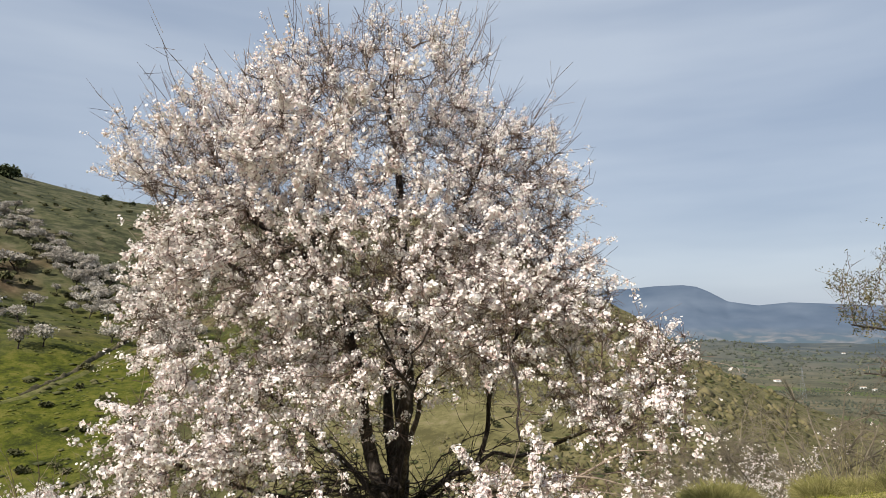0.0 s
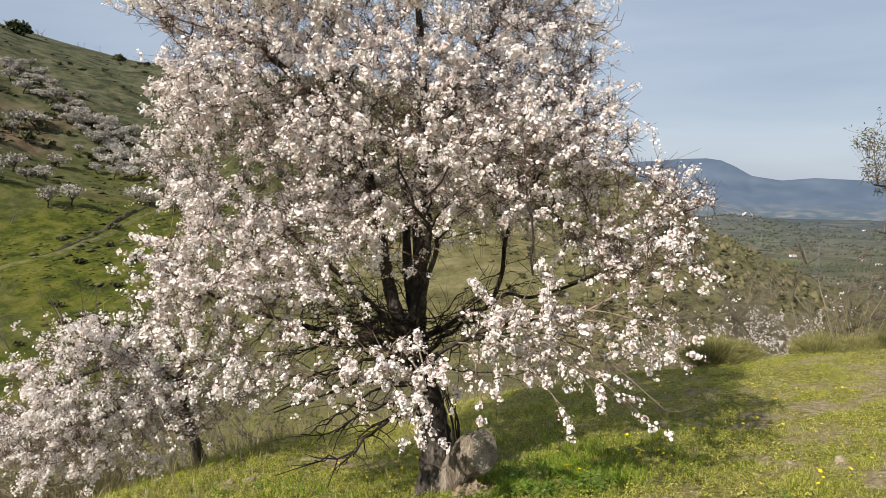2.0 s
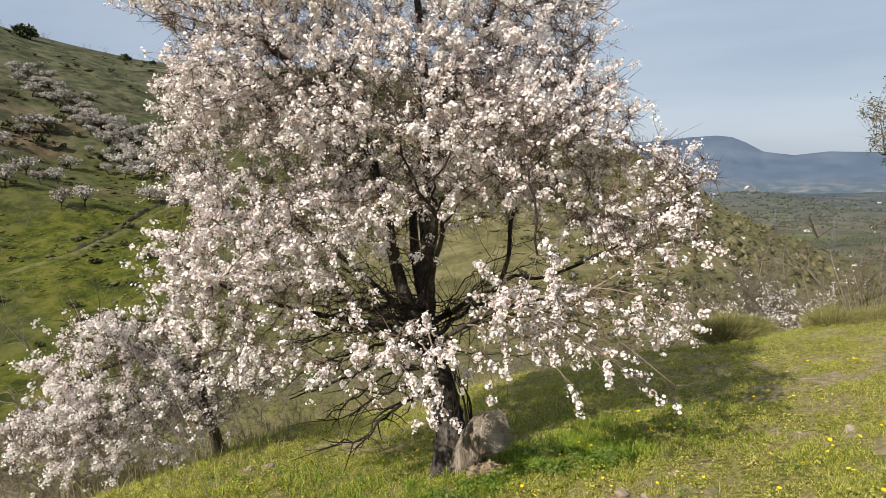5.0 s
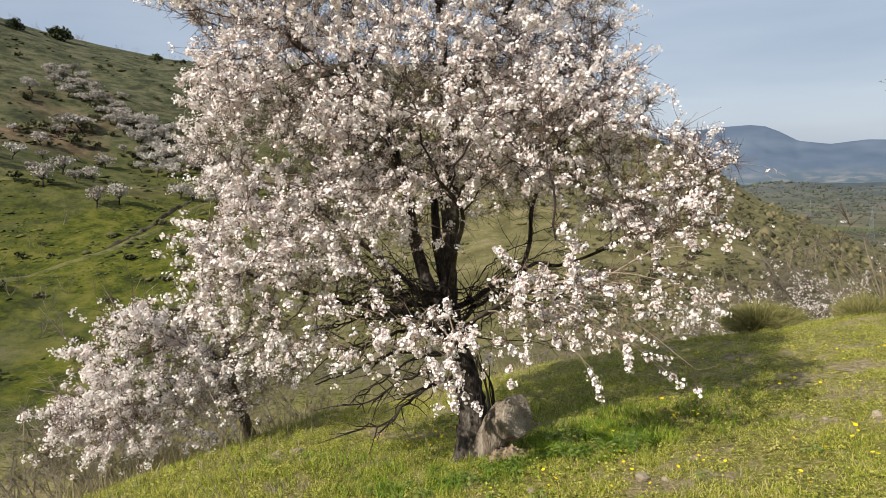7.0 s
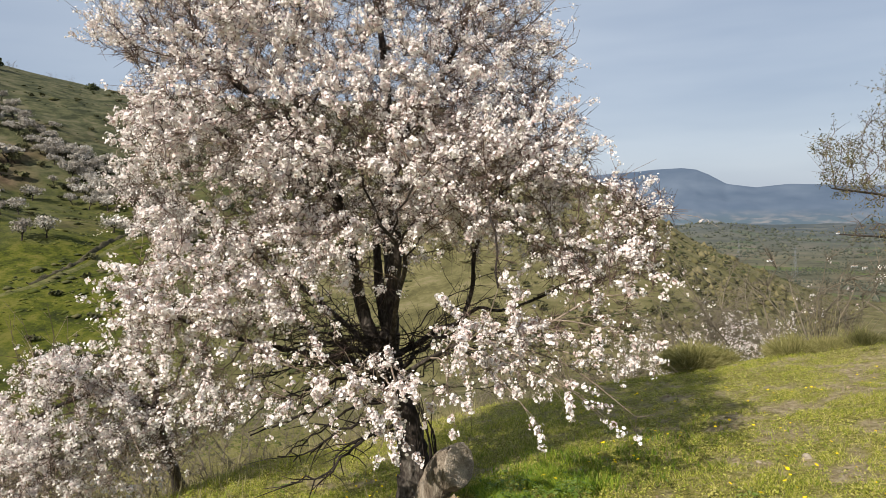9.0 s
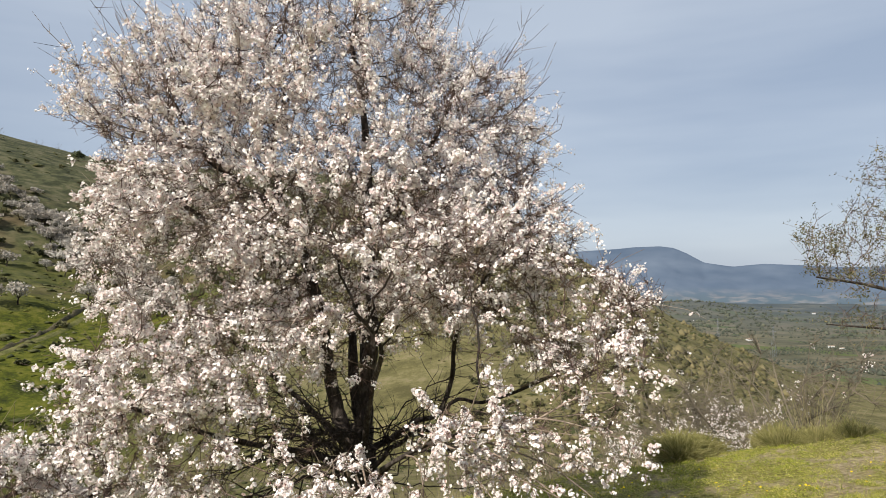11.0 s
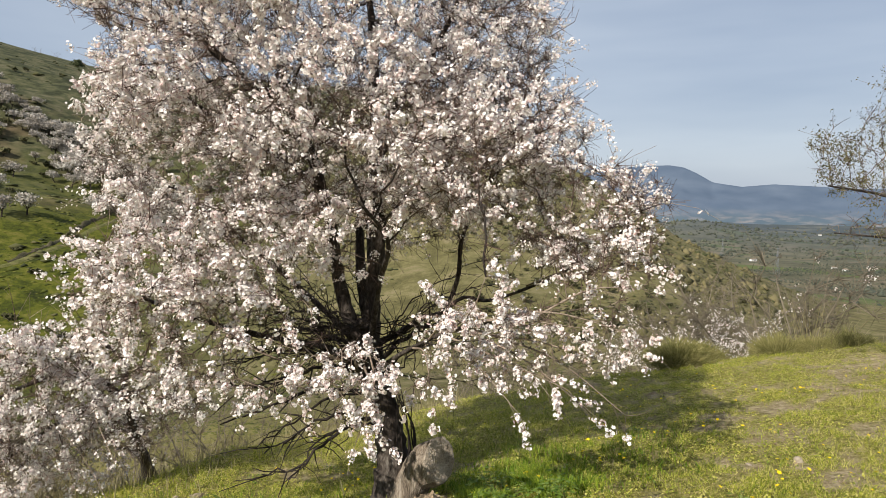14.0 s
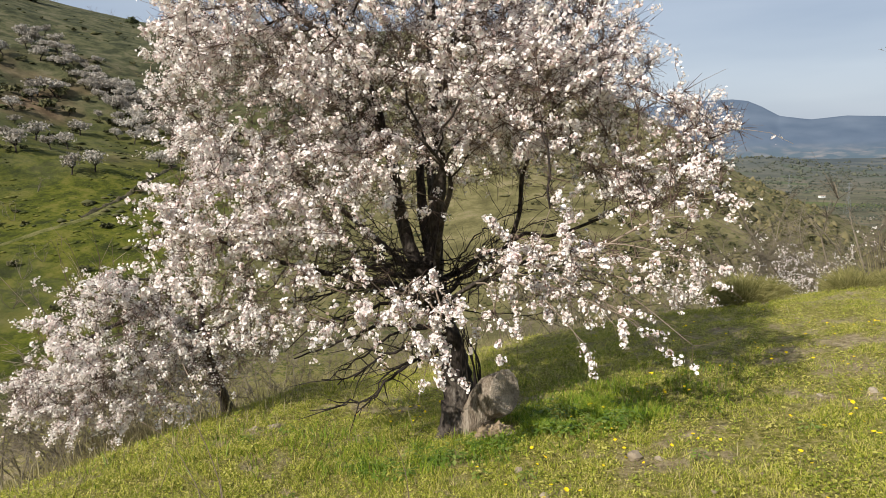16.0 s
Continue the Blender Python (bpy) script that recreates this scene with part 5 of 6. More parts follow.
SCRUB = material("scrub", [(0.2, (0.036, 0.042, 0.014)), (0.5, (0.066, 0.07, 0.024)), (0.85, (0.12, 0.105, 0.045))], scale=0.06, island=0.6)

# ---- the wide valley ----
def blobs(p, r, rng, squat=1.0):
    """Small uneven crowns, eight facets each."""
    base = np.array([(1, 0, 0), (0, 1, 0), (-1, 0, 0), (0, -1, 0), (0, 0, 0.9), (0, 0, -0.5)], float)
    f = np.array([(0, 1, 4), (1, 2, 4), (2, 3, 4), (3, 0, 4), (1, 0, 5), (2, 1, 5), (3, 2, 5), (0, 3, 5)])
    v = p[:, None] + base[None] * np.array([1, 1, squat]) * r[:, None, None] * rng.uniform(0.6, 1.3, (len(p), 6, 3))
    return v.reshape(-1, 3), (f[None] + (np.arange(len(p)) * 6)[:, None, None]).reshape(-1, 3)


WOODS = material("far_woods", [(0.2, (0.046, 0.055, 0.042)), (0.5, (0.068, 0.076, 0.054)), (0.85, (0.112, 0.114, 0.078))], scale=0.02, island=0.5)
az = rng.uniform(14, 44, 9000)
rr = np.exp(rng.uniform(math.log(420), math.log(3300), 9000))
px, py = rr * np.sin(np.radians(az)), rr * np.cos(np.radians(az))
cl = fbm(np.stack([px / 160, py / 160, 0 * px], 1), 61, 4)
hilly = np.exp(-((az - 22.5) / 4.5) ** 2 - ((rr - 2500) / 500) ** 2)
ok = (cl + 0.35 * hilly > 0.555) | (rng.uniform(size=9000) < 0.05)
px, py = px[ok], py[ok]
wv, wf = blobs(np.stack([px, py, height(px, py) + 1.0], 1), rng.gamma(5.0, 0.55, len(px)) * np.clip(rr[ok] / 1500, 0.7, 1.6), rng)
tagged(new("far_woods", mesh_of("far_woods", wv, wf, WOODS)), "scattered dark trees and groves of the valley", "woods", kind="stuff")
# olive groves in rows
rows = []
for cx, cy, nx, ny in ((500, 900, 14, 9), (640, 1010, 12, 8), (760, 1150, 16, 8), (430, 720, 10, 7)):
    gx, gy = np.meshgrid(np.arange(nx) * 13.0, np.arange(ny) * 13.0)
    g = np.stack([gx.ravel() * 0.9 - gy.ravel() * 0.4 + cx, gx.ravel() * 0.4 + gy.ravel() * 0.9 + cy], 1) + rng.normal(size=(nx * ny, 2)) * 0.9
    rows.append(g)
rows = np.concatenate(rows)
wv, wf = blobs(np.stack([rows[:, 0], rows[:, 1], height(rows[:, 0], rows[:, 1]) + 1.4], 1), rng.uniform(1.7, 2.6, len(rows)), rng)
tagged(new("olive_grove", mesh_of("olive_grove", wv, wf, WOODS)), "olive groves planted in rows on the valley floor", "grove", kind="stuff")


def farmhouse(az, el, length, turn):
    hit = sight(az, el, 500)
    x, y, z = hit[:3]
    h = tagged(new("farmhouse"), "white farmhouse with a low tiled roof in the valley", "house", "farmhouses")
    h.matrix_basis = pose(x, y, z, 0, 0, turn)
    bm = bmesh.new()
    bmesh.ops.create_cube(bm, size=1, matrix=Matrix.Translation((0, 0, 2.0)) @ Matrix.Diagonal((length, 6, 4.0, 1)))
    part("wall", bm, WHITEWASH, h)
    bm = bmesh.new()
    l, w = length / 2 + 0.4, 3.5
    vs = [bm.verts.new(c) for c in ((-l, -w, 3.95), (l, -w, 3.95), (l, w, 3.95), (-l, w, 3.95), (-l, 0, 5.2), (l, 0, 5.2))]
    for q in ((0, 1, 5, 4), (2, 3, 4, 5), (0, 4, 3), (1, 2, 5), (3, 2, 1, 0)):
        bm.faces.new([vs[i] for i in q])
    part("roof", bm, TILES, h)
    for k in range(3):
        bm = bmesh.new()
        bmesh.ops.create_cube(bm, size=1, matrix=Matrix.Translation(((k - 1) * length * 0.3, -3.02, 2.4)) @ Matrix.Diagonal((1.0, 0.1, 1.2, 1)))
        part("window", bm, BARK_DARK, h)


farmhouse(27.0, -5.15, 13, 20)
farmhouse(32.6, -5.4, 9, -10)
farmhouse(33.3, -5.5, 7, 30)
farmhouse(31.5, -2.9, 11, 15)


def pylon(az, r, tall):
    """A lattice mast: four tapering legs, cross braces, three arms."""
    x, y = r * math.sin(radians(az)), r * math.cos(radians(az))
    p = tagged(new("pylon"), "grey steel lattice power pylon in the valley", "pylon", "pylons")
    p.location = (x, y, h1(x, y))
    for sx, sy in ((-1, -1), (1, -1), (1, 1), (-1, 1)):
        child("leg", mesh_of("leg", *tube(np.array([(sx * 3.2, sy * 3.2, -0.5), (sx * 0.9, sy * 0.9, tall * 0.65), (sx * 0.3, sy * 0.3, tall)]), [0.16, 0.13, 0.1], 4), STEEL), p)
    for k in range(6):
        t0, t1 = k / 7, (k + 1) / 7
        w0, w1 = 3.2 * (1 - t0 * 1.05) + 0.3, 3.2 * (1 - t1 * 1.05) + 0.3
        for s in (-1, 1):
            child("brace", mesh_of("brace", *tube(np.array([(-w0 * s, -w0, tall * t0), (w1 * s, -w1, tall * t1)]), [0.12, 0.12], 4), STEEL), p)
    for k in range(3):
        z = tall * (0.7 + 0.12 * k)
        child("arm", mesh_of("arm", *tube(np.array([(-5 + k, 0, z), (0, 0, z + 0.6), (5 - k, 0, z)]), [0.12, 0.3, 0.12], 4), STEEL), p)


pylon(28.7, 1000, 42)
pylon(24.7, 1500, 40)

# ---- over the crest: thickets, bushes and bare trees ----
def stand(ob, x, y, turn=0.0, size=1.0, deep=0.03):
    ob.matrix_basis = pose(x, y, h1(x, y) - deep, 0, 0, turn) @ Matrix.Scale(size, 4)
    return ob


def bearing(az, r):
    return r * math.sin(radians(az)), r * math.cos(radians(az))


thickets = [bare_tree("bare_shrub", "leafless grey-brown shrub on the slope's edge", "shrub", 1.5, 200 + s, n=130, spread=0.8) for s in range(4)]
spots = [(-37, 9.2, 1.0), (-35, 8.2, 0.7), (-33, 8.8, 0.9), (-31, 9.6, 1.0), (-39, 8.5, 1.0), (-28.5, 9.4, 0.9), (-26, 8.9, 0.8), (-24, 9.8, 1.0), (-22, 9.2, 0.8),
         (-19.5, 9.8, 0.9), (-17, 10.2, 0.9), (-14.5, 9.8, 0.7), (-36, 11, 1.2), (-30, 11.5, 1.2), (-25, 12, 1.2), (-20, 12.5, 1.2), (-10, 12.5, 1.1), (-5, 12, 1.0), (2, 13, 1.1),
         (7, 12, 0.9), (12, 13.2, 1.1), (15.5, 12.2, 0.9), (18, 13.8, 1.1), (-1, 11, 0.7), (-33, 7.4, 0.5), (-38, 7.2, 0.6), (-36, 7.0, 0.45), (-34.5, 7.6, 0.6), (-31.5, 8.2, 0.6), (-29.5, 8.6, 0.6), (-27.5, 8.3, 0.5), (-40, 7.0, 0.6), (-25, 8.4, 0.5), (10, 12.4, 0.7), (13.5, 12.6, 0.8), (17, 12.4, 0.7), (19.5, 13.2, 0.9), (22, 13.6, 0.9), (24, 13.2, 0.8), (26.5, 13.0, 0.7), (28, 12.6, 0.6), (30, 13.2, 0.8), (5, 12.6, 0.9)]
for k, (az_, r_, s_) in enumerate(spots):
    ob = thickets[k % 4]
    x, y = bearing(az_, r_)
    if k >= 4:
        ob = copy_thing(ob, pose(0, 0, 0))
    stand(ob, x, y, k * 77.0, s_)
    ob["group"] = "bare shrubs of the edge"
for k, (az_, r_, s_) in enumerate(((25.6, 12.4, 1.30), (28.7, 12.3, 1.22), (31.0, 12.6, 1.15), (22.6, 14.5, 1.25), (20.4, 15.5, 1.3), (26.8, 14.8, 1.35), (33.4, 12.4, 0.85), (29.6, 15.5, 1.5))):
    ob = bare_tree("bare_tree", "leafless scrubby tree with dark stems beyond the crest", "tree", 2.0, 220 + k, n=(170, 190, 120, 150, 150, 160, 90, 150)[k], spread=0.62, blossom=(70, 10, 0, 8, 0, 6, 0, 0)[k], thick=0.9)
    stand(ob, *bearing(az_, r_), k * 50.0, s_)
for k, (az_, r_, s_) in enumerate(((19.6, 11.7, 0.66), (21.8, 11.9, 0.70), (24.2, 12.2, 0.70), (26.3, 12.2, 0.55), (18.4, 11.4, 0.5))):
    ob = bare_tree("blossoming_shrub", "low shrub covered in white blossom behind the crest", "shrub", 1.9, 230 + k, n=150, spread=0.95, blossom=430)
    stand(ob, *bearing(az_, r_), k * 90.0, s_)


def broom(x, y, wide, tall, seed, n=1500, mat=None, name="broom_bush", label="rounded olive-green broom bush on the crest"):
    """A dense dome of fine upright stems."""
    rng = np.random.default_rng(seed)
    if n < 800:
        a = np.stack([rng.normal(size=n) * wide * 0.22, rng.normal(size=n) * wide * 0.22, np.full(n, -0.02)], 1)
        d = unit(np.stack([a[:, 0] / wide * 2.4 + rng.normal(size=n) * 0.28, a[:, 1] / wide * 2.4 + rng.normal(size=n) * 0.28, np.ones(n)], 1))
        b = a + d * (tall * rng.uniform(0.5, 1.08, n))[:, None]
        m = (a + b) / 2 + rng.normal(size=a.shape) * 0.03
    else:
        dome = unit(rng.normal(size=(n, 3)) * np.array([1, 1, 0.8]))
        dome[:, 2] = np.abs(dome[:, 2])
        dome = dome * np.array([wide * 0.42, wide * 0.42, tall]) * (0.72 + 0.5 * fbm(dome * 2.2, seed, 2))[:, None]
        a = dome * rng.uniform(0.25, 0.8, (n, 1))
        b = dome * rng.uniform(0.85, 1.06, (n, 1)) + rng.normal(size=(n, 3)) * 0.035 + np.array([0, 0, 0.04])
        m = (a + b) / 2 + rng.normal(size=(n, 3)) * 0.02 + np.array([0, 0, 0.01])
    v, f = sticks(a, m, b, np.full(n, 0.0045), np.full(n, 0.0018), rng)
    ob = tagged(new(name, mesh_of(name, v, f, mat or BROOM)), label, "bush")
    ob.location = (x, y, h1(x, y))
    return ob


broom(*bearing(21.9, 9.8), 1.3, 0.36, 301, n=2400)
broom(*bearing(23.6, 10.0), 0.9, 0.28, 302, n=1400)
broom(*bearing(29.3, 10.2), 1.0, 0.34, 303, n=1700)
broom(*bearing(31.6, 10.4), 0.7, 0.28, 304)
broom(*bearing(34.0, 10.4), 0.9, 0.32, 310)
broom(*bearing(31.2, 10.9), 0.6, 0.95, 305, n=130, mat=STRAW, name="stalk_clump", label="clump of tall dry pale stalks on the crest")
broom(*bearing(-29.5, 8.0), 0.8, 0.45, 306, n=700, mat=STRAW, name="stalk_clump", label="clump of dry pale stalks on the slope's edge")

# the tree whose boughs reach in from the side
zo = h1(5.75, 6.3)
almond_tree("side_tree", "half-bare almond tree with sparse grey-green leaves", [
    ("trunk", [(5.75, 6.3, zo - 0.1), (5.7, 6.3, zo + 0.5), (5.55, 6.35, 1.0)], 0.10, 0.07, 12),
    ("limb", [(5.57, 6.34, 0.8), (5.2, 6.4, 1.18), (4.65, 6.5, 1.38), (4.05, 6.55, 1.48)], 0.035, 0.008, 8),
    ("limb", [(5.58, 6.34, 0.8), (5.2, 6.3, 0.95), (4.6, 6.35, 0.98), (4.05, 6.4, 1.02)], 0.024, 0.006, 8),
    ("limb", [(5.55, 6.35, 1.0), (5.5, 6.5, 1.8), (5.3, 6.5, 2.4)], 0.04, 0.010, 8)],
    [((4.48, 6.5, 1.68), (0.55, 0.45, 0.32), 1.3), ((4.10, 6.5, 1.82), (0.25, 0.3, 0.34), 1.0), ((5.2, 6.4, 2.2), (0.8, 0.7, 0.7), 0.7), ((4.5, 6.35, 1.12), (0.45, 0.3, 0.16), 0.9)],
    41, 3000, lambda p: 3.0 + 0 * p[:, 0], whips=16, flower_size=0.042, leaves=OLIVE_LEAF, gap=0.40, shoots=1.5, tip=0.003, clump_gap=0.07, cluster=0.03, inner=2200)

# ---- turf underfoot ----
def scatter(n, rng, r0=2.2, r1=11.0, az0=-44, az1=44, power=1.0):
    az = np.radians(rng.uniform(az0, az1, n))
    r = (r0 ** (2 * power) + rng.uniform(size=n) * (r1 ** (2 * power) - r0 ** (2 * power))) ** (0.5 / power)
    crest = np.interp(np.degrees(az), *AZ_CREST) + 0.8
    ok = r < crest
    return (r * np.sin(az))[ok], (r * np.cos(az))[ok]


def blades(x, y, tall, wide, rng, lean=0.45, short=False):
    """Bent tapering blades: one leaning facet for the short ones, three for tall ones."""
    n = len(x)
    z = height(x, y) - 0.006
    a = rng.uniform(0, 6.283, n)
    s = np.stack([np.cos(a), np.sin(a), 0 * a], 1) * (wide / 2)[:, None]
    b = rng.uniform(0, 6.283, n)
    l = rng.gamma(2.0, lean / 2, n) * tall
    d = np.stack([np.cos(b) * l, np.sin(b) * l, 0 * b], 1)
    p = np.stack([x, y, z], 1)
    up = np.stack([0 * a, 0 * a, tall], 1)
    v = np.stack([p - s, p + s, p + up * 0.55 + d * 0.35 + s * 0.8, p + up * 0.55 + d * 0.35 - s * 0.8, p + up * (1 - 0.25 * np.minimum(lean, 1)) + d], 1).reshape(-1, 3)
    if short:
        v = v.reshape(n, 5, 3)[:, [0, 1, 4]].reshape(-1, 3)
        return v, np.arange(n * 3).reshape(-1, 3)
    f = np.array([(0, 1, 2), (0, 2, 3), (3, 2, 4)])
    return v, (f[None] + (np.arange(n) * 5)[:, None, None]).reshape(-1, 3)


rng = np.random.default_rng(8)


def short_of_worn(x, y, most=0.93):
    """Fewer plants where the soil is worn bare."""
    return rng.uniform(size=len(x)) > worn_soil(x, y) * most


# short grass, thicker and longer in tufts
gx, gy = scatter(640000, rng, power=0.6)
thick = patchy(gx, gy, 1.3, 81)
tuft = np.clip(patchy(gx, gy, 8.0, 87) * 3.4 - 1.15, 0.05, 1.4)
keep = (rng.uniform(size=len(gx)) < np.clip((thick - 0.25) * 2.8, 0.25, 1) * np.clip(0.35 + tuft, 0, 1)) & short_of_worn(gx, gy)
gx, gy, thick, tuft = gx[keep], gy[keep], thick[keep], tuft[keep]
tall = rng.uniform(0.012, 0.040, len(gx)) * (0.25 + 0.8 * thick + 0.9 * tuft)
gv, gf = blades(gx, gy, tall, rng.uniform(0.003, 0.0065, len(gx)), rng, 0.70, True)
tagged(new("grass", mesh_of("grass", gv, gf, GRASS)), "short yellow-green spring grass", "grass", kind="stuff")

# lush long grass in the shelter of the stump and under the crown
lx = np.concatenate([rng.normal(0.66, 0.26, 9500), rng.normal(1.15, 0.5, 3000), rng.normal(-0.35, 0.5, 2600), rng.normal(-1.2, 0.7, 1500)])
ly = np.concatenate([rng.normal(4.42, 0.20, 9500), rng.normal(5.0, 0.35, 3000), rng.normal(4.1, 0.18, 2600), rng.normal(4.6, 0.4, 1500)])
clump = patchy(lx, ly, 7.0, 89)
ok = (clump > 0.44) & (np.hypot(lx - 0.12, ly - 4.45) > 0.2)
lx, ly, clump = lx[ok], ly[ok], clump[ok]
lv, lf = blades(lx, ly, rng.uniform(0.03, 0.085, len(lx)) * np.clip(clump * 5 - 1.6, 0.5, 1.5), rng.uniform(0.004, 0.008, len(lx)), rng, 0.55)
tagged(new("lush_grass", mesh_of("lush_grass", lv, lf, LUSH)), "lush long green grass about the stump", "grass", kind="stuff")

# leafy herbs: low domes of small leaves, packed side by side
cx, cy = scatter(28000, rng, power=0.55, r1=11.5)
ok = short_of_worn(cx, cy, 0.97) & (rng.uniform(size=len(cx)) < np.clip((patchy(cx, cy, 1.9, 91) - 0.30) * 4.0, 0.3, 1))
cx, cy = cx[ok], cy[ok]
cr = rng.gamma(4.0, 0.0075, len(cx)) + 0.008
leaf_n = np.clip(rng.poisson(5 + cr * 230), 5, 26)
hi = np.repeat(np.arange(len(cx)), leaf_n)
ang, rad_ = rng.uniform(0, 6.283, len(hi)), np.sqrt(rng.uniform(0, 1, len(hi)))
hx, hy = cx[hi] + np.cos(ang) * rad_ * cr[hi], cy[hi] + np.sin(ang) * rad_ * cr[hi]
hz = height(hx, hy) + 0.003 + cr[hi] * (1.05 - rad_ ** 2) * rng.uniform(0.35, 1.15, len(hi)) * 0.85
ax = unit(np.stack([np.cos(ang) * rad_ * 0.7, np.sin(ang) * rad_ * 0.7, np.ones(len(hi))], 1) + rng.normal(size=(len(hi), 3)) * 0.38)
round_leaf = (np.array([(0.0, 0, 0), (0.5, 0.32, 0.06), (1.0, 0, -0.05), (0.5, -0.32, 0.06)]), np.array([(0, 3, 2), (0, 2, 1)]), np.zeros(2, int))
hv, hf, hm = flowers(np.stack([hx, hy, hz], 1), ax, rng.uniform(0.007, 0.0155, len(hi)) * np.clip(cr[hi] / 0.04, 0.75, 1.5), rng, round_leaf)
tagged(new("herbs", mesh_of("herbs", hv, hf, HERB)), "low leafy green and olive herbs packed in clumps", "herbs", kind="stuff")

# straw and dead stems lying on the worn patches
wx, wy = scatter(50000, rng, power=0.6, r1=10.5)
ok = rng.uniform(size=len(wx)) < np.clip(worn_soil(wx, wy) * 0.8 + 0.10, 0, 1)
wx, wy = wx[ok], wy[ok]
wa = rng.uniform(0, 6.283, len(wx))
wlen = rng.gamma(2.5, 0.014, len(wx)) + 0.01
A_ = np.stack([wx, wy, height(wx, wy) + rng.uniform(0.002, 0.014, len(wx))], 1)
ex, ey = wx + np.cos(wa) * wlen, wy + np.sin(wa) * wlen
B_ = np.stack([ex, ey, height(ex, ey) + rng.uniform(0.002, 0.020, len(wx))], 1)
wv, wf = straws(A_, B_, np.full(len(wx), 0.0016), np.full(len(wx), 0.0010), rng)
tagged(new("litter", mesh_of("litter", wv, wf, STRAW)), "dry straw and dead stems lying on worn soil", "litter", kind="stuff")

# dry stalks and straw, thickest along the crest behind the trunk
sx, sy = scatter(26000, rng, r0=3.0, r1=11.0)
rim = np.hypot(sx, sy) / np.interp(np.degrees(np.arctan2(sx, sy)), *AZ_CREST)
ok = rng.uniform(size=len(sx)) < np.clip((rim - 0.70 - 0.16 * (sx > 0.6)) * 3.0, 0.03, 1)
sx, sy, rim = sx[ok], sy[ok], rim[ok]
tl = rng.gamma(3.0, 0.035, len(sx)) * np.clip((rim - 0.55) * 3, 0.5, 1.9) + 0.04
tv, tf = blades(sx, sy, tl, rng.uniform(0.003, 0.006, len(sx)), rng, 0.35)
tagged(new("dry_grass", mesh_of("dry_grass", tv, tf, STRAW)), "dry straw-coloured grass along the slope's edge", "grass", kind="stuff")
for k, (x, y, t) in enumerate(((-0.50, 3.1, 0.42), (-0.42, 3.05, 0.30), (-1.35, 3.3, 0.5), (-1.9, 3.5, 0.55), (-1.25, 6.2, 0.6), (-0.5, 4.75, 0.5), (-0.62, 4.7, 0.42), (-0.55, 4.8, 0.45), (-1.3, 6.1, 0.5), (-1.2, 6.25, 0.55), (-0.47, 3.12, 0.36), (-1.4, 3.35, 0.4), (-1.0, 3.2, 0.3))):
    broom(x, y, 0.16, t, 400 + k, n=1, mat=STRAW, name="dry_weed", label="thin dry pale weed stalk in the turf")["group"] = "dry weeds"


def arching_stem(points, r0):
    v, f = tube(smooth_line(points, 0.05), np.linspace(r0, r0 * 0.35, len(smooth_line(points, 0.05))), 5)
    tagged(new("arching_stem", mesh_of("arching_stem", v, f, TWIG, smooth=True)), "long thin bare stem arching over the turf", "stem", "bare stems")


arching_stem([(-1.50, 3.30, h1(-1.50, 3.30) - 0.01), (-1.56, 3.40, -0.62), (-1.72, 3.45, -0.36), (-1.91, 3.50, -0.26)], 0.0032)
arching_stem([(-1.42, 3.36, h1(-1.42, 3.36) - 0.01), (-1.44, 3.42, -0.60), (-1.55, 3.46, -0.30), (-1.72, 3.50, -0.02), (-1.84, 3.52, 0.08)], 0.0034)
arching_stem([(-0.36, 3.30, h1(-0.36, 3.30) - 0.01), (-0.38, 3.32, -0.45), (-0.46, 3.36, -0.22)], 0.0026)

# leafy weeds: rosettes of broad leaves on short stems, thick about the stump
def leafy_weed(seed, tall, spread):
    rng = np.random.default_rng(seed)
    w = tagged(new("leafy_weed"), "green broad-leaved weed growing in the turf", "weed", "leafy weeds")
    for k in range(11):
        a, lift = k * 2.4 + rng.uniform(0, 0.5), rng.uniform(0.25, 1.0)
        reach = spread * (1.15 - 0.7 * lift) * rng.uniform(0.7, 1.1)
        size = rng.uniform(0.013, 0.024)
        root = Vector((0, 0, tall * lift * 0.55))
        mid_ = Vector((math.cos(a) * reach, math.sin(a) * reach, tall * lift))
        out_ = Vector((math.cos(a), math.sin(a), -0.25))
        side = Vector((-math.sin(a), math.cos(a), 0)) * size * 0.55
        v = [root, mid_, mid_ + out_ * size * 0.7 + side, mid_ + out_ * size * 1.7, mid_ + out_ * size * 0.7 - side, mid_ + out_ * size * 0.8 - Vector((0, 0, size * 0.12)), root + Vector((0.002, 0.002, 0))]
        child("leaf", mesh_of("leaf", [tuple(p) for p in v], [(0, 1, 6), (1, 2, 5), (2, 3, 5), (3, 4, 5), (4, 1, 5)], WEED), w)
    child("stem", mesh_of("stem", *tube(np.array([(0, 0, -0.02), (0.003, 0.002, tall * 0.4), (0, 0.004, tall * 0.75)]), [0.003, 0.0024, 0.0015], 4), WEED), w)
    return w


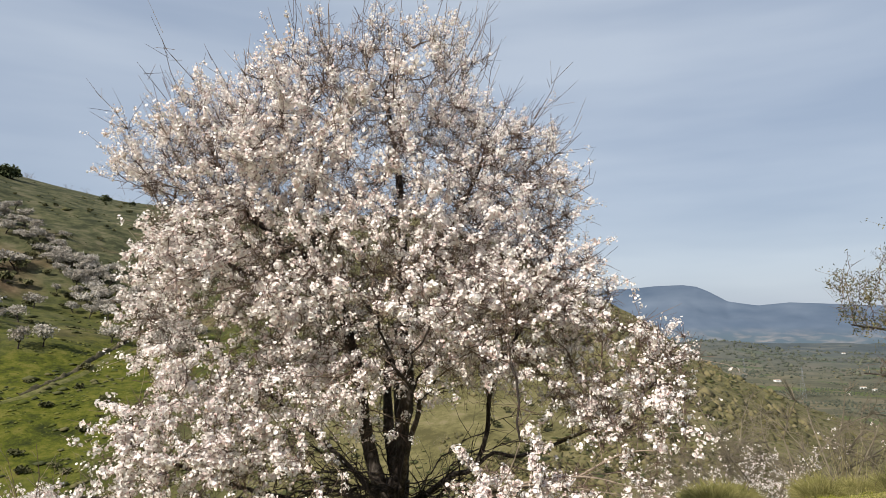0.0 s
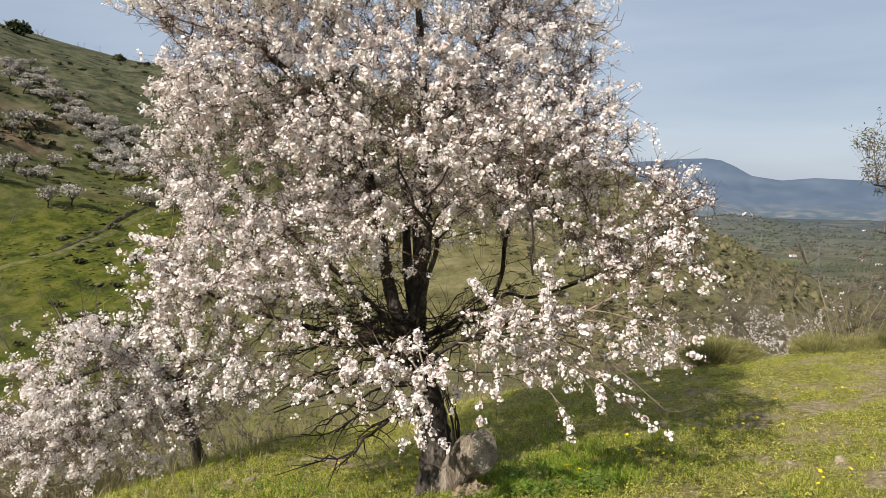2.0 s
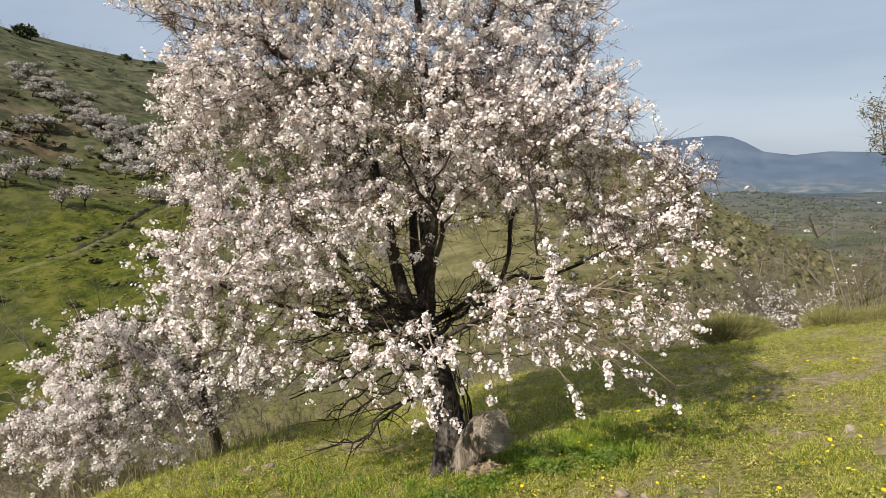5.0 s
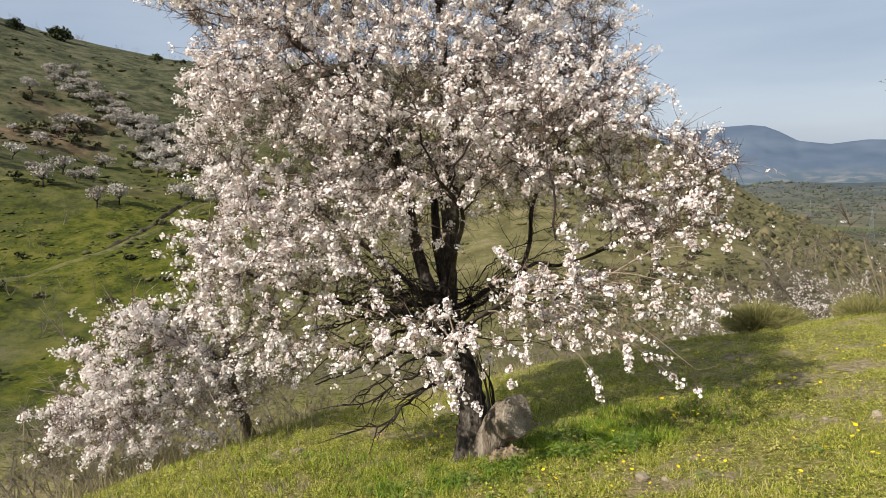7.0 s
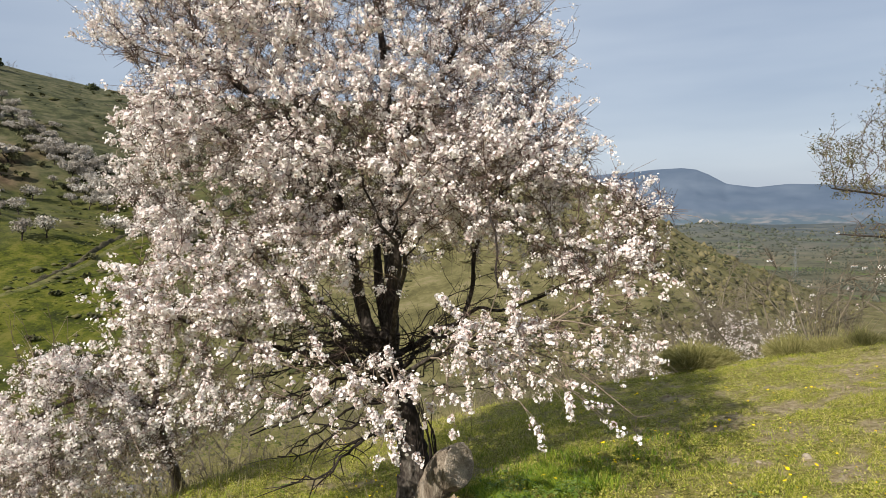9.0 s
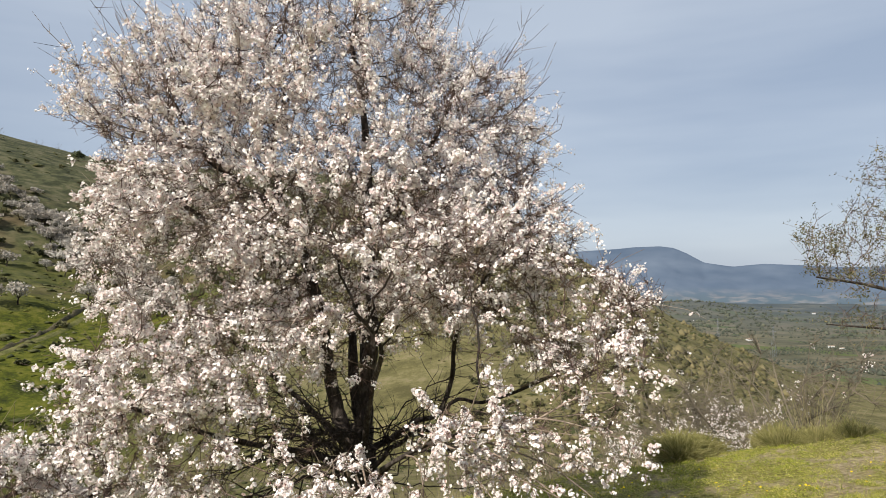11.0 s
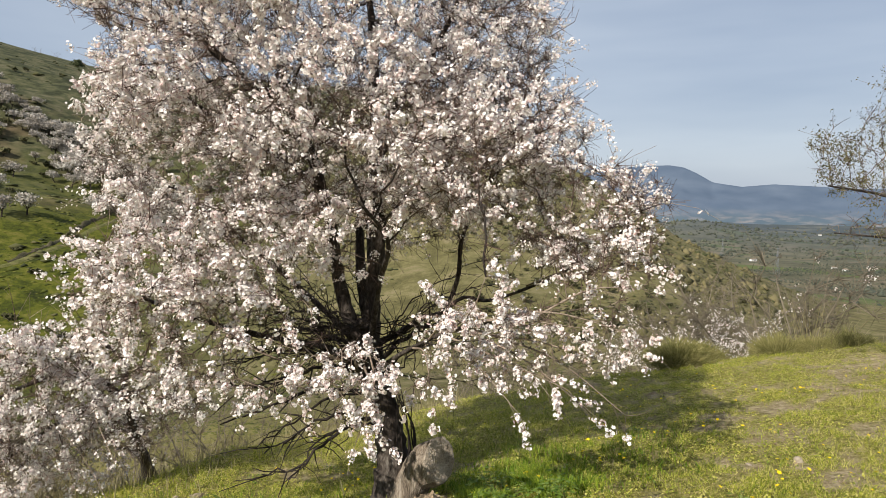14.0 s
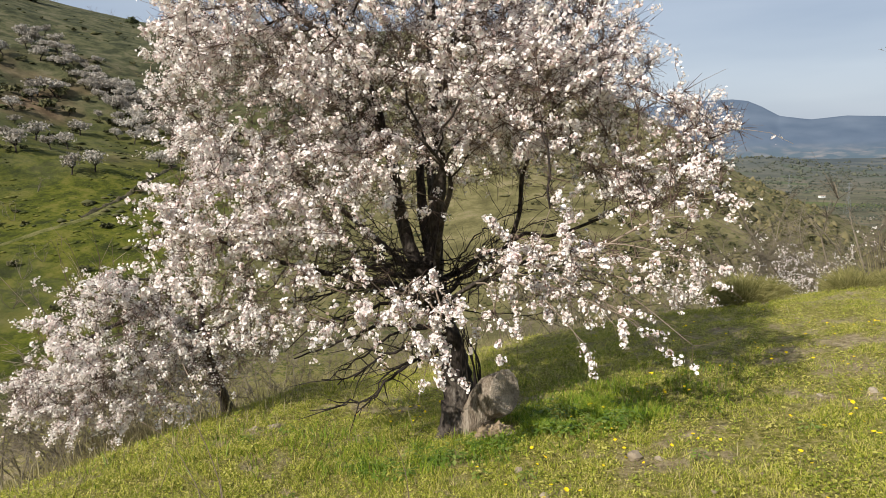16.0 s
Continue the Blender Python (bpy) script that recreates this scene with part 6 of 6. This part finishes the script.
WEED = material("weed_leaf", [(0.25, (0.07, 0.125, 0.016)), (0.55, (0.14, 0.21, 0.028)), (0.8, (0.24, 0.29, 0.08))], scale=7, obj_random=0.5, rough=0.5, through_light=0.3)
weeds = [leafy_weed(500 + k, (0.07, 0.10, 0.13)[k], (0.05, 0.07, 0.08)[k]) for k in range(3)]
for k in range(110):
    if k < 36:
        x, y = rng.uniform(0.32, 1.05), rng.uniform(4.05, 4.75)
        kind_ = k % 3
    elif k < 86:
        x, y = rng.normal(-0.18, 0.30), rng.normal(4.05, 0.15)
        kind_ = k % 2
    else:
        x, y = rng.uniform(-1.8, 2.2), rng.uniform(3.0, 6.0)
        kind_ = 0
    m = pose(x, y, h1(x, y), rng.uniform(-8, 8), rng.uniform(-8, 8), rng.uniform(0, 360))
    s = float(rng.uniform(0.7, 1.2)) * (1.05 if k < 36 else 0.9)
    src = weeds[kind_]
    if src.location.length == 0:
        src.matrix_basis = m
        ob = src
    else:
        ob = copy_thing(src, m)
    ob.scale = (s, s, s)


# yellow flowers, each with its stalk
def yellow_flower():
    fl = tagged(new("yellow_flower"), "small yellow daisy-like flower in the turf", "flower", "yellow flowers")
    child("stalk", mesh_of("stalk", *tube(np.array([(0, 0, -0.01), (0.004, 0.002, 0.03), (0.003, 0, 0.055)]), [0.0014, 0.0012, 0.001], 4), HERB), fl)
    v, f = [(0.003, 0, 0.055)], []
    for k in range(12):
        a = k * 6.283 / 12
        v.append((0.003 + math.cos(a) * 0.0125 * (1 - 0.22 * (k % 2)), math.sin(a) * 0.0125 * (1 - 0.22 * (k % 2)), 0.060))
    f = [(0, 1 + k, 1 + (k + 1) % 12) for k in range(12)]
    child("flower_head", mesh_of("flower_head", v, f, YELLOW), fl)
    return fl


first = yellow_flower()
fx, fy = scatter(900, rng, r0=2.6, r1=8.5, az0=-12, az1=40, power=0.7)
w = patchy(fx, fy, 1.6, 97) + 0.10 * (fx > 0.6)
fx, fy = fx[w > 0.52], fy[w > 0.52]
for k in range(min(190, len(fx))):
    m = pose(fx[k], fy[k], h1(fx[k], fy[k]), rng.uniform(-5, 35), rng.uniform(-20, 20), rng.uniform(0, 360))
    s = float(rng.uniform(0.7, 1.2))
    ob = first if k == 0 else copy_thing(first, m)
    if k == 0:
        ob.matrix_basis = m
    ob.scale = (s, s, s)


# stones
def stone(x, y, size, seed, flat=0.6):
    rng = np.random.default_rng(seed)
    bm = bmesh.new()
    bmesh.ops.create_icosphere(bm, subdivisions=2, radius=1.0)
    stretch_ = rng.uniform(0.7, 1.25, 3) * np.array([1, 0.8, flat])
    for v in bm.verts:
        p = np.array(v.co)[None]
        k = 0.45 + 1.05 * fbm(p * 1.5 + seed, seed, 3)[0]
        v.co = Vector(np.array(v.co) * stretch_ * k * size)
    me = bpy.data.meshes.new("stone")
    bm.to_mesh(me)
    bm.free()
    me.materials.append(STONE)
    ob = tagged(new("stone", me), "pale weathered fieldstone lying in the turf", "stone", "fieldstones")
    ob.matrix_basis = pose(x, y, h1(x, y) + size * flat * 0.2, 0, 0, seed * 41.0)
    return ob


stone(0.90, 3.62, 0.05, 1, 1.0)
stone(0.24, 3.62, 0.035, 2)
stone(2.55, 4.25, 0.04, 3)
stone(0.22, 4.28, 0.04, 4)
stone(-1.62, 4.9, 0.05, 5)
stone(-1.75, 4.8, 0.04, 6)
qx, qy = scatter(90, rng, r0=2.7, r1=9.0, az0=-30, az1=40)
for k in range(len(qx)):
    if k < 34:
        stone(qx[k], qy[k], float(rng.uniform(0.010, 0.028)), 20 + k)

# crumbs of soil and grit where the turf is thin
cx, cy = scatter(10000, rng, r0=2.4, r1=9.5, power=0.7)
ok = rng.uniform(size=len(cx)) < np.clip(worn_soil(cx, cy), 0.06, 1)
cx, cy = cx[ok], cy[ok]
cv_, cf_ = blobs(np.stack([cx, cy, height(cx, cy)], 1), rng.gamma(2.0, 0.0032, len(cx)) + 0.002, rng)
tagged(new("soil_crumbs", mesh_of("soil_crumbs", cv_, cf_, EARTH)), "crumbs of dry tan soil and grit", "soil", kind="stuff")

# low scrub and tussocks that mottle the hillsides
az = rng.uniform(-46, 31, 18000)
rr = np.exp(rng.uniform(math.log(18), math.log(290), 18000))
px, py = rr * np.sin(np.radians(az)), rr * np.cos(np.radians(az))
cl = fbm(np.stack([px / 14, py / 14, 0 * px], 1), 71, 4)
ok = (cl + rng.normal(size=len(az)) * 0.03 > 0.55 + 0.09 * (az < -20) * (rr < 110)) & (rr > np.interp(az, *AZ_CREST) * 1.5)
px, py, rr = px[ok], py[ok], rr[ok]
wv, wf = blobs(np.stack([px, py, height(px, py) + 0.02], 1), rng.gamma(2.2, 0.13, len(px)) * np.clip(rr / 90, 0.35, 1.5) + 0.05, rng, 0.45)
tagged(new("scrub", mesh_of("scrub", wv, wf, SCRUB)), "low olive and brown scrub on the hillsides", "scrub", kind="stuff")

# upright bushes dotted over the spur
SPUR_BUSH = material("spur_bush", [(0.2, (0.062, 0.058, 0.024)), (0.5, (0.105, 0.093, 0.039)), (0.85, (0.17, 0.142, 0.070))], scale=0.2, island=0.7)
az = rng.uniform(0, 33, 9000)
rr = np.exp(rng.uniform(math.log(30), math.log(175), 9000))
px, py = rr * np.sin(np.radians(az)), rr * np.cos(np.radians(az))
ok = fbm(np.stack([px / 9, py / 9, 0 * px], 1), 77, 4) + rng.normal(size=len(az)) * 0.06 > 0.56
px, py, rr = px[ok], py[ok], rr[ok]
wv, wf = blobs(np.stack([px, py, height(px, py) + 0.05], 1), rng.gamma(3.0, 0.10, len(px)) * np.clip(rr / 80, 0.5, 1.5) + 0.06, rng, 0.95)
tagged(new("bushes", mesh_of("bushes", wv, wf, SPUR_BUSH)), "small olive and straw-brown bushes on the spur", "bushes", kind="stuff")

# green tussocks that roughen the meadow
TUSSOCK = material("meadow_tussock", [(0.2, (0.042, 0.052, 0.008)), (0.5, (0.080, 0.088, 0.011)), (0.85, (0.125, 0.118, 0.026))], scale=0.12, island=0.6)
az = rng.uniform(-46, -12, 15000)
rr = np.exp(rng.uniform(math.log(17), math.log(120), 15000))
px, py = rr * np.sin(np.radians(az)), rr * np.cos(np.radians(az))
ok = (fbm(np.stack([px / 7, py / 7, 0 * px], 1), 75, 4) + rng.normal(size=len(az)) * 0.05 > 0.48) & (rr > np.interp(az, *AZ_CREST) * 1.5)
px, py, rr = px[ok], py[ok], rr[ok]
girth = rng.gamma(2.4, 0.070, len(px)) * np.clip(rr / 60, 0.4, 1.6) + 0.04
wv, wf = blobs(np.stack([px, py, height(px, py) - 0.16 * girth], 1), girth, rng, 0.34)
tagged(new("tussocks", mesh_of("tussocks", wv, wf, TUSSOCK)), "green and yellowish grass tussocks of the meadow", "grass", kind="stuff")

# bare earth heaped against the stump
bm = bmesh.new()
bmesh.ops.create_icosphere(bm, subdivisions=4, radius=1.0)
for v in bm.verts:
    p = np.array(v.co)[None]
    v.co = Vector(np.array(v.co) * np.array([0.14, 0.09, 0.065]) * (0.35 + 1.2 * fbm(p * 6.0 + 3, 5, 4)[0]))
me = bpy.data.meshes.new("earth_mound")
bm.to_mesh(me)
bm.free()
me.materials.append(EARTH)
mound = tagged(new("earth_mound", me), "crumbly tan earth heaped against the stump", "earth")
mound.matrix_basis = pose(0.13, 4.33, h1(0.13, 4.33) + 0.02, 0, 0, 12)
